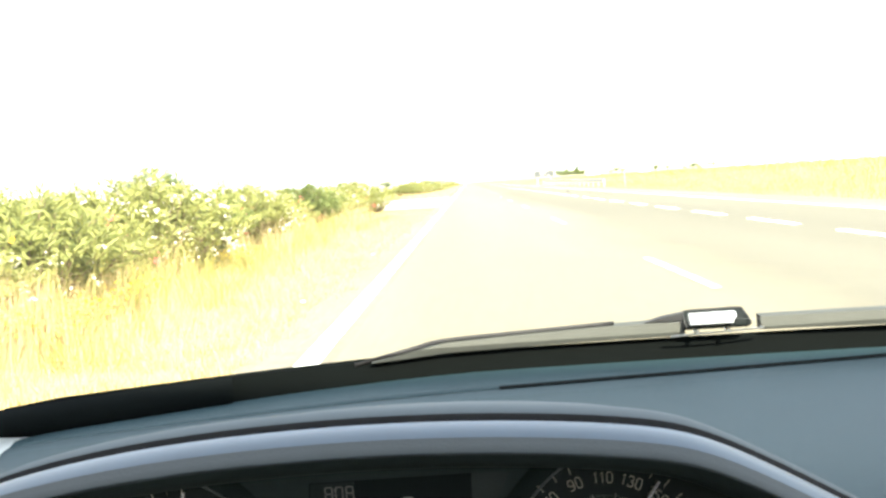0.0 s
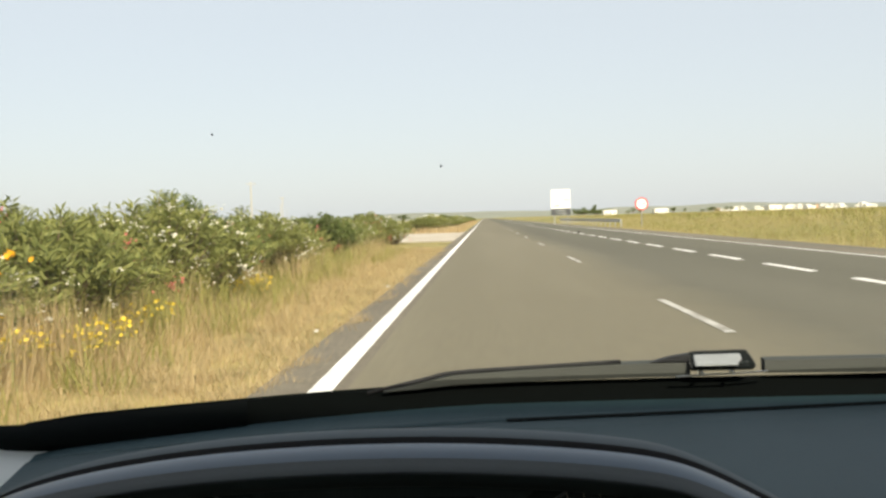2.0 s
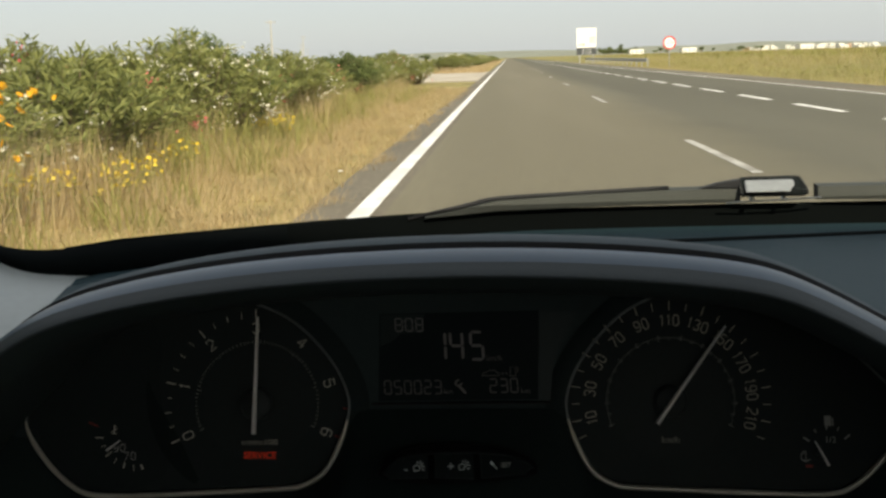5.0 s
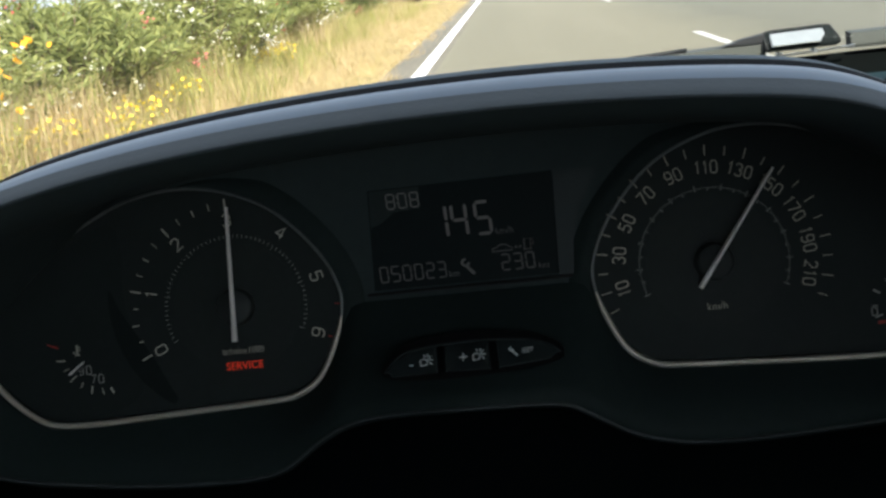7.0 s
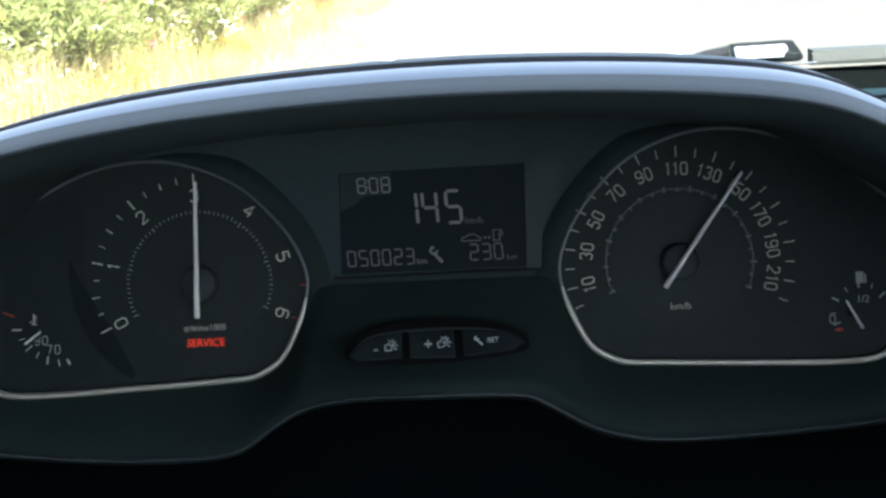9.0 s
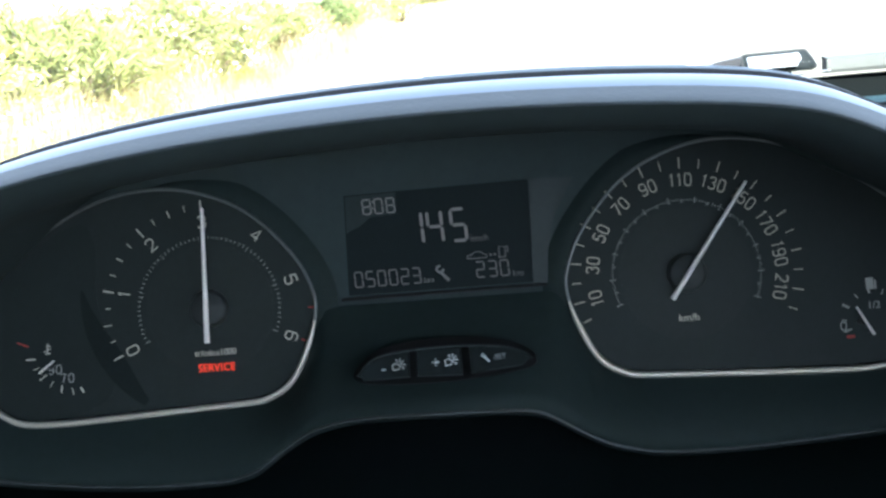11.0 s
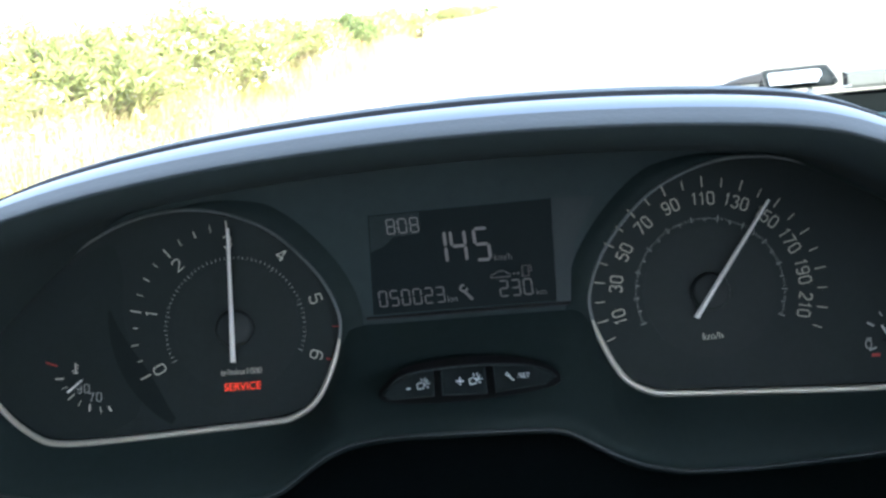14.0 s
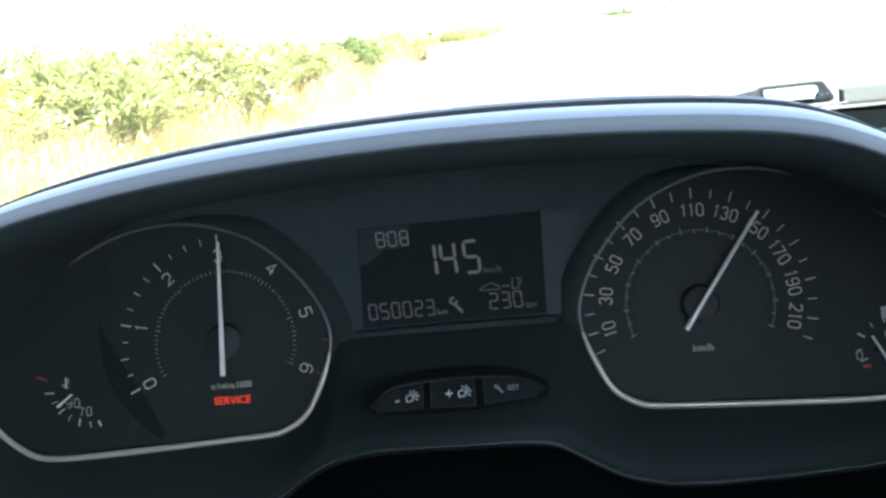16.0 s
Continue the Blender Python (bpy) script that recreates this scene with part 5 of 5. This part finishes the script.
# display between the dials
bm = bmesh.new()
plate(bm, [(u * MM, v * MM) for u, v in ((-37.4, 1.8), (37.2, 2.0), (38.4, 42.2), (-36.8, 41.2))], -0.005, -0.0012)
lcd = part("display", bm, LCD, cluster, "dark liquid crystal display with pale digits")
bm = bmesh.new()
plate(bm, [(u * MM, v * MM) for u, v in ((35.0, 1.4), (40.6, 1.2), (41.6, 14), (44.2, 25), (53.2, 41.6), (36.0, 42.2))], -0.0012, -0.0004)
part("side_panel", bm, BUTTON, lcd)
# flat paler patch by the clock, a reflection put into the colour
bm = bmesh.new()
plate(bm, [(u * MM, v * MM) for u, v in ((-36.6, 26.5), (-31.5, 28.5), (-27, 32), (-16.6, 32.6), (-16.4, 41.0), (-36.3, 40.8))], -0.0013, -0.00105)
part("clock_glare", bm, CLOCKGLARE, lcd, "paler patch painting a reflection behind the clock")
bm = bmesh.new()
tube(bm, [(-40 * MM, 0.4 * MM, 0.0002), (40 * MM, 0.6 * MM, 0.0002)], 0.0006, 6)
part("lower_ledge", bm, BLACK, lcd)
SEGS = {"0": "abcdef", "1": "bc", "2": "abged", "3": "abgcd", "4": "fgbc", "5": "afgcd", "6": "afgedc", "7": "abc", "8": "abcdefg", "9": "abcdfg"}


def digit(ch, u, v, w, h, t, mat, slant=0.06):
    """One seven-segment digit with its lower left corner at (u, v)."""
    g = t * 0.12
    q, m = t / 2, h / 2
    # each segment runs between two corners of the digit, with pointed ends
    runs = {"a": ((q, h - q), (w - q, h - q)), "g": ((q, m), (w - q, m)), "d": ((q, q), (w - q, q)), "f": ((q, m), (q, h - q)), "b": ((w - q, m), (w - q, h - q)), "e": ((q, q), (q, m)), "c": ((w - q, q), (w - q, m))}
    for s in SEGS[ch]:
        (x0, y0), (x1, y1) = runs[s]
        flat = y0 == y1
        bm = bmesh.new()
        if flat:
            ring = [(x0 + g, y0), (x0 + q + g, y0 - q), (x1 - q - g, y0 - q), (x1 - g, y0), (x1 - q - g, y0 + q), (x0 + q + g, y0 + q)]
        else:
            ring = [(x0, y0 + g), (x0 + q, y0 + q + g), (x0 + q, y1 - q - g), (x0, y1 - g), (x0 - q, y1 - q - g), (x0 - q, y0 + q + g)]
        bm.faces.new([bm.verts.new(((u + x - slant * y) * MM, (v + y) * MM, -0.0009)) for x, y in ring])
        part("digit_segment", bm, mat, lcd)


for k, ch in enumerate("145"):
    digit(ch, (-12.4, -4.6, 4.6)[k], 19.6, 6.6, 13.6, 1.25, SEGMENT, slant=0.05)
for k, ch in enumerate("808"):
    digit(ch, -29.6 + 4.7 * k, 33.0, 3.6, 6.2, 0.55, SEGMENT)
for v in (35.2, 37.6):
    bm = bmesh.new()
    box(bm, -25.75 * MM, -25.25 * MM, v * MM, (v + 0.6) * MM, -0.0012, -0.0009)
    part("colon_dot", bm, SEGMENT, lcd)
for k, ch in enumerate("050023"):
    digit(ch, -34.6 + 4.55 * k, 4.6, 3.5, 6.4, 0.55, SEG_SOFT)
for k, ch in enumerate("230"):
    digit(ch, 13.2 + 4.7 * k, 5.0, 3.7, 6.6, 0.6, SEG_SOFT)
word_part("lettering", "km/h", 0.0036, (15.4 * MM, 20.6 * MM, -0.0009), SEG_SOFT, lcd)
word_part("lettering", "km", 0.0034, (-5.6 * MM, 5.7 * MM, -0.0009), SEGMENT, lcd)
word_part("lettering", "km", 0.0034, (29.4 * MM, 5.8 * MM, -0.0009), SEG_SOFT, lcd)
bm = bmesh.new()
tube(bm, [(2.3 * MM, 4.9 * MM, -0.001), (-0.9 * MM, 8.5 * MM, -0.001)], 0.00065, 5)
tube(bm, [(-0.7 * MM, 10.9 * MM, -0.001), (-2.0 * MM, 10.5 * MM, -0.001), (-2.3 * MM, 9.3 * MM, -0.001), (-1.2 * MM, 8.4 * MM, -0.001), (-0.1 * MM, 8.6 * MM, -0.001), (0.5 * MM, 9.6 * MM, -0.001)], 0.0005, 5)
part("spanner_symbol", bm, SEGMENT, lcd)
line = lambda pts, r=0.00022: tube(bm, [(u * MM, v * MM, -0.001) for u, v in pts], r, 4)
bm = bmesh.new()
line([(10.0, 12.8), (10.2, 13.9), (11.8, 14.3), (13.0, 15.2), (15.4, 15.2), (16.6, 14.2), (17.8, 13.8), (17.8, 12.8), (10.0, 12.8)])
part("car_symbol", bm, SEG_SOFT, lcd)
bm = bmesh.new()
line([(22.6, 12.6), (22.6, 16.6), (25.0, 16.6), (25.0, 12.6), (22.2, 12.6)], 0.0003)
line([(25.0, 14.4), (26.0, 14.4), (26.0, 16.2), (25.4, 16.9)])
part("pump_symbol", bm, SEG_SOFT, lcd)
for u in (18.8, 20.4):
    bm = bmesh.new()
    box(bm, u * MM, (u + 0.9) * MM, 13.4 * MM, 14.2 * MM, -0.0012, -0.0009)
    part("range_dot", bm, SEG_SOFT, lcd)

# lower moulding: rises out of the dial plane towards the driver, with a swept lower edge
LOWER = [(-232, -38), (-216, -49), (-200, -56), (-182, -60.8), (-160, -63.8), (-136.8, -66.1), (-114, -67.2), (-91.8, -66.9), (-82, -65.2), (-75.7, -62.4), (-64, -54.4), (-52.4, -49), (-34.4, -46.4), (-1, -46.6), (24, -47.2), (34, -48.6), (40.5, -51.7), (53.1, -59.1), (62, -63), (70.2, -65.1), (80.9, -66.9), (107, -67.2), (139.6, -65.5), (165.2, -63.6), (200, -60)]
fine_low = smooth_line([(u, v, 0) for u, v in LOWER], 3)


def upper_of(u):
    """Upper edge of the moulding: along the dials' trims, and under the display between them."""
    a = abs(u + 1.6)
    knots = ((0, -2), (44, -2), (48.5, -5), (51, -13), (56.5, -25.5), (62, -32.5), (70, -37), (78, -38.3), (118, -40), (162, -41.6), (176, -37.5), (187, -28), (196, -14), (240, -10))
    for (p, q), (r, t) in zip(knots, knots[1:]):
        if a <= r:
            return q + (t - q) * (a - p) / (r - p)
    return -10


def bulge(u):
    return 24 * math.exp(-(u / 58.0) ** 2) + 9


bm = bmesh.new()
rows = []
for k in range(7):
    t = k / 6
    row = []
    for p in fine_low:
        n = 0.2 + (bulge(p.x) - 0.2) * (t if bulge(p.x) > 20 else math.sin(t * math.pi / 2))
        row.append(lift(p.x, upper_of(p.x) + (p.y - upper_of(p.x)) * t, n))
    rows.append(row)
rows.append([lift(p.x, p.y - 1.2, bulge(p.x) - 3) for p in fine_low])
rows.append([lift(p.x, p.y - 2.0, bulge(p.x) - 25) for p in fine_low])
loft(bm, rows)
mould = part("lower_moulding", bm, MOULD, cluster, "black moulded panel under the dials", smooth=True)
bm = bmesh.new()
tube(bm, [lift(p.x, p.y - 0.3, bulge(p.x) + 0.2) for p in fine_low], 0.0006, 6)
part("edge_bead", bm, BEADMAT, mould, "thin paler bead along the edge", smooth=True)

# three push buttons in an oval recess
bm = bmesh.new()
oval = [(-37.5, -30), (-33, -24), (-25, -19.4), (-8, -17.2), (8, -17.4), (22, -19.6), (31, -23.6), (34, -27.5), (30, -31.4), (0, -34.4), (-30, -33.6)]
ov = smooth_line([(u, v, 0) for u, v in oval], 4, closed=True)
pad_n = lambda v: 15.5 + (-17.0 - v) * 1.02
lo, hi = [bm.verts.new(lift(p.x, p.y, pad_n(p.y) - 7)) for p in ov], [bm.verts.new(lift(p.x, p.y, pad_n(p.y))) for p in ov]
bm.faces.new(hi)
for i in range(len(lo)):
    bm.faces.new((lo[i], lo[(i + 1) % len(lo)], hi[(i + 1) % len(hi)], hi[i]))
pad = part("button_panel", bm, BLACK, cluster, "oval black panel holding three buttons")
for outline in ([(-35.5, -29.8), (-31, -25.6), (-25, -22.8), (-15, -21.6), (-15.2, -31.8), (-33, -32.4)], [(-12.4, -21.4), (5.2, -21.5), (5.6, -32.4), (-12.6, -31.9)], [(8.0, -21.6), (22, -22.6), (29.5, -25.4), (32.0, -27.6), (28.5, -30.4), (8.4, -32.2)]):
    bm = bmesh.new()
    lo, hi = [bm.verts.new(lift(u, v, pad_n(v))) for u, v in outline], [bm.verts.new(lift(u, v, pad_n(v) + 2.2)) for u, v in outline]
    f = bm.faces.new(hi)
    for i in range(len(lo)):
        bm.faces.new((lo[i], lo[(i + 1) % len(lo)], hi[(i + 1) % len(hi)], hi[i]))
    bmesh.ops.bevel(bm, geom=list(f.edges), offset=0.0006, segments=2, affect="EDGES")
    part("button", bm, BUTTON, pad)


bm = bmesh.new()
tube(bm, [lift(q.x, q.y - 3.4, pad_n(q.y - 3.4) + 1.4) for q in smooth_line([(-35.8, -26.6, 0), (-31, -21.6, 0), (-25, -19.0, 0), (-12, -17.6, 0), (4, -17.4, 0), (20, -18.6, 0), (29, -21.4, 0), (32.6, -24.4, 0)], 5)], 0.00045, 6)
part("panel_edge", bm, BUTTON, pad, "thin raised edge over the buttons", smooth=True)


def sun_symbol(u, v):
    bm = bmesh.new()
    p = lambda a, b: Vector(lift(u + a * 0.85, v + b * 0.85, pad_n(v + b * 0.85) + 2.4))
    tube(bm, [p(-2.6, -2.0), p(-3.0, 0.4), p(-1.2, 1.2), p(0.4, 0.0), p(0.0, -1.6), p(-2.6, -2.0)], 0.00028, 4)
    for a, b, c, d in ((1.0, 1.0, 2.2, 2.2), (0.6, 1.8, 0.8, 3.2), (1.8, 0.4, 3.2, 0.4), (1.4, -0.8, 2.4, -1.6), (-0.4, 1.8, -1.2, 3.0)):
        tube(bm, [p(a, b), p(c, d)], 0.00026, 4)
    tube(bm, [p(0.2, 0.4), p(1.0, 1.2), p(1.6, 0.6), p(0.8, -0.4), p(0.2, 0.4)], 0.0002, 4)
    part("lamp_symbol", bm, GLYPH, pad)


sun_symbol(-19.4, -27.0)
sun_symbol(1.2, -26.6)
PAD_TILT = Matrix.Rotation(-math.atan(1.02 / 1.0) * 0.98, 4, "X")
for text, u, v, size in (("-", -25.4, -27.6, 0.0066), ("+", -5.0, -27.0, 0.0062), ("/SET", 20.0, -26.2, 0.0025)):
    mark_ = word_part("lettering", text, size, (0, 0, 0), GLYPH, pad)
    mark_.matrix_local = Matrix.Translation(lift(u, v, pad_n(v) + 2.5)) @ PAD_TILT @ Matrix.Rotation(0.02, 4, "Z") @ Matrix.Diagonal((1, 1.3, 1, 1))
bm = bmesh.new()
p = lambda a, b: Vector(lift(14.4 + a * 0.8, -26.2 + b * 0.8, pad_n(-26.2 + b * 0.8) + 2.5))
tube(bm, [p(2.0, -2.0), p(-0.8, 0.8)], 0.00032, 4)
tube(bm, [p(-0.8, 2.2), p(-1.8, 1.0), p(-0.8, 0.4), p(0.4, 1.0)], 0.00028, 4)
part("spanner_symbol", bm, GLYPH, pad)

# shroud of the steering column below; its near-black colour holds the shade there
shroud = thing("steering_column_shroud", "matt plastic shroud below the instrument cluster, blackened in place of shade", "shroud")
bm = bmesh.new()
def shroud_row(y, z, bow, drop):
    """One line across the shroud, nearest to the driver in the middle."""
    return [(0.01 + 0.029 * k, y - bow * math.exp(-(k / 5.0) ** 2), z - drop * (k / 10) ** 2) for k in range(-10, 11)]


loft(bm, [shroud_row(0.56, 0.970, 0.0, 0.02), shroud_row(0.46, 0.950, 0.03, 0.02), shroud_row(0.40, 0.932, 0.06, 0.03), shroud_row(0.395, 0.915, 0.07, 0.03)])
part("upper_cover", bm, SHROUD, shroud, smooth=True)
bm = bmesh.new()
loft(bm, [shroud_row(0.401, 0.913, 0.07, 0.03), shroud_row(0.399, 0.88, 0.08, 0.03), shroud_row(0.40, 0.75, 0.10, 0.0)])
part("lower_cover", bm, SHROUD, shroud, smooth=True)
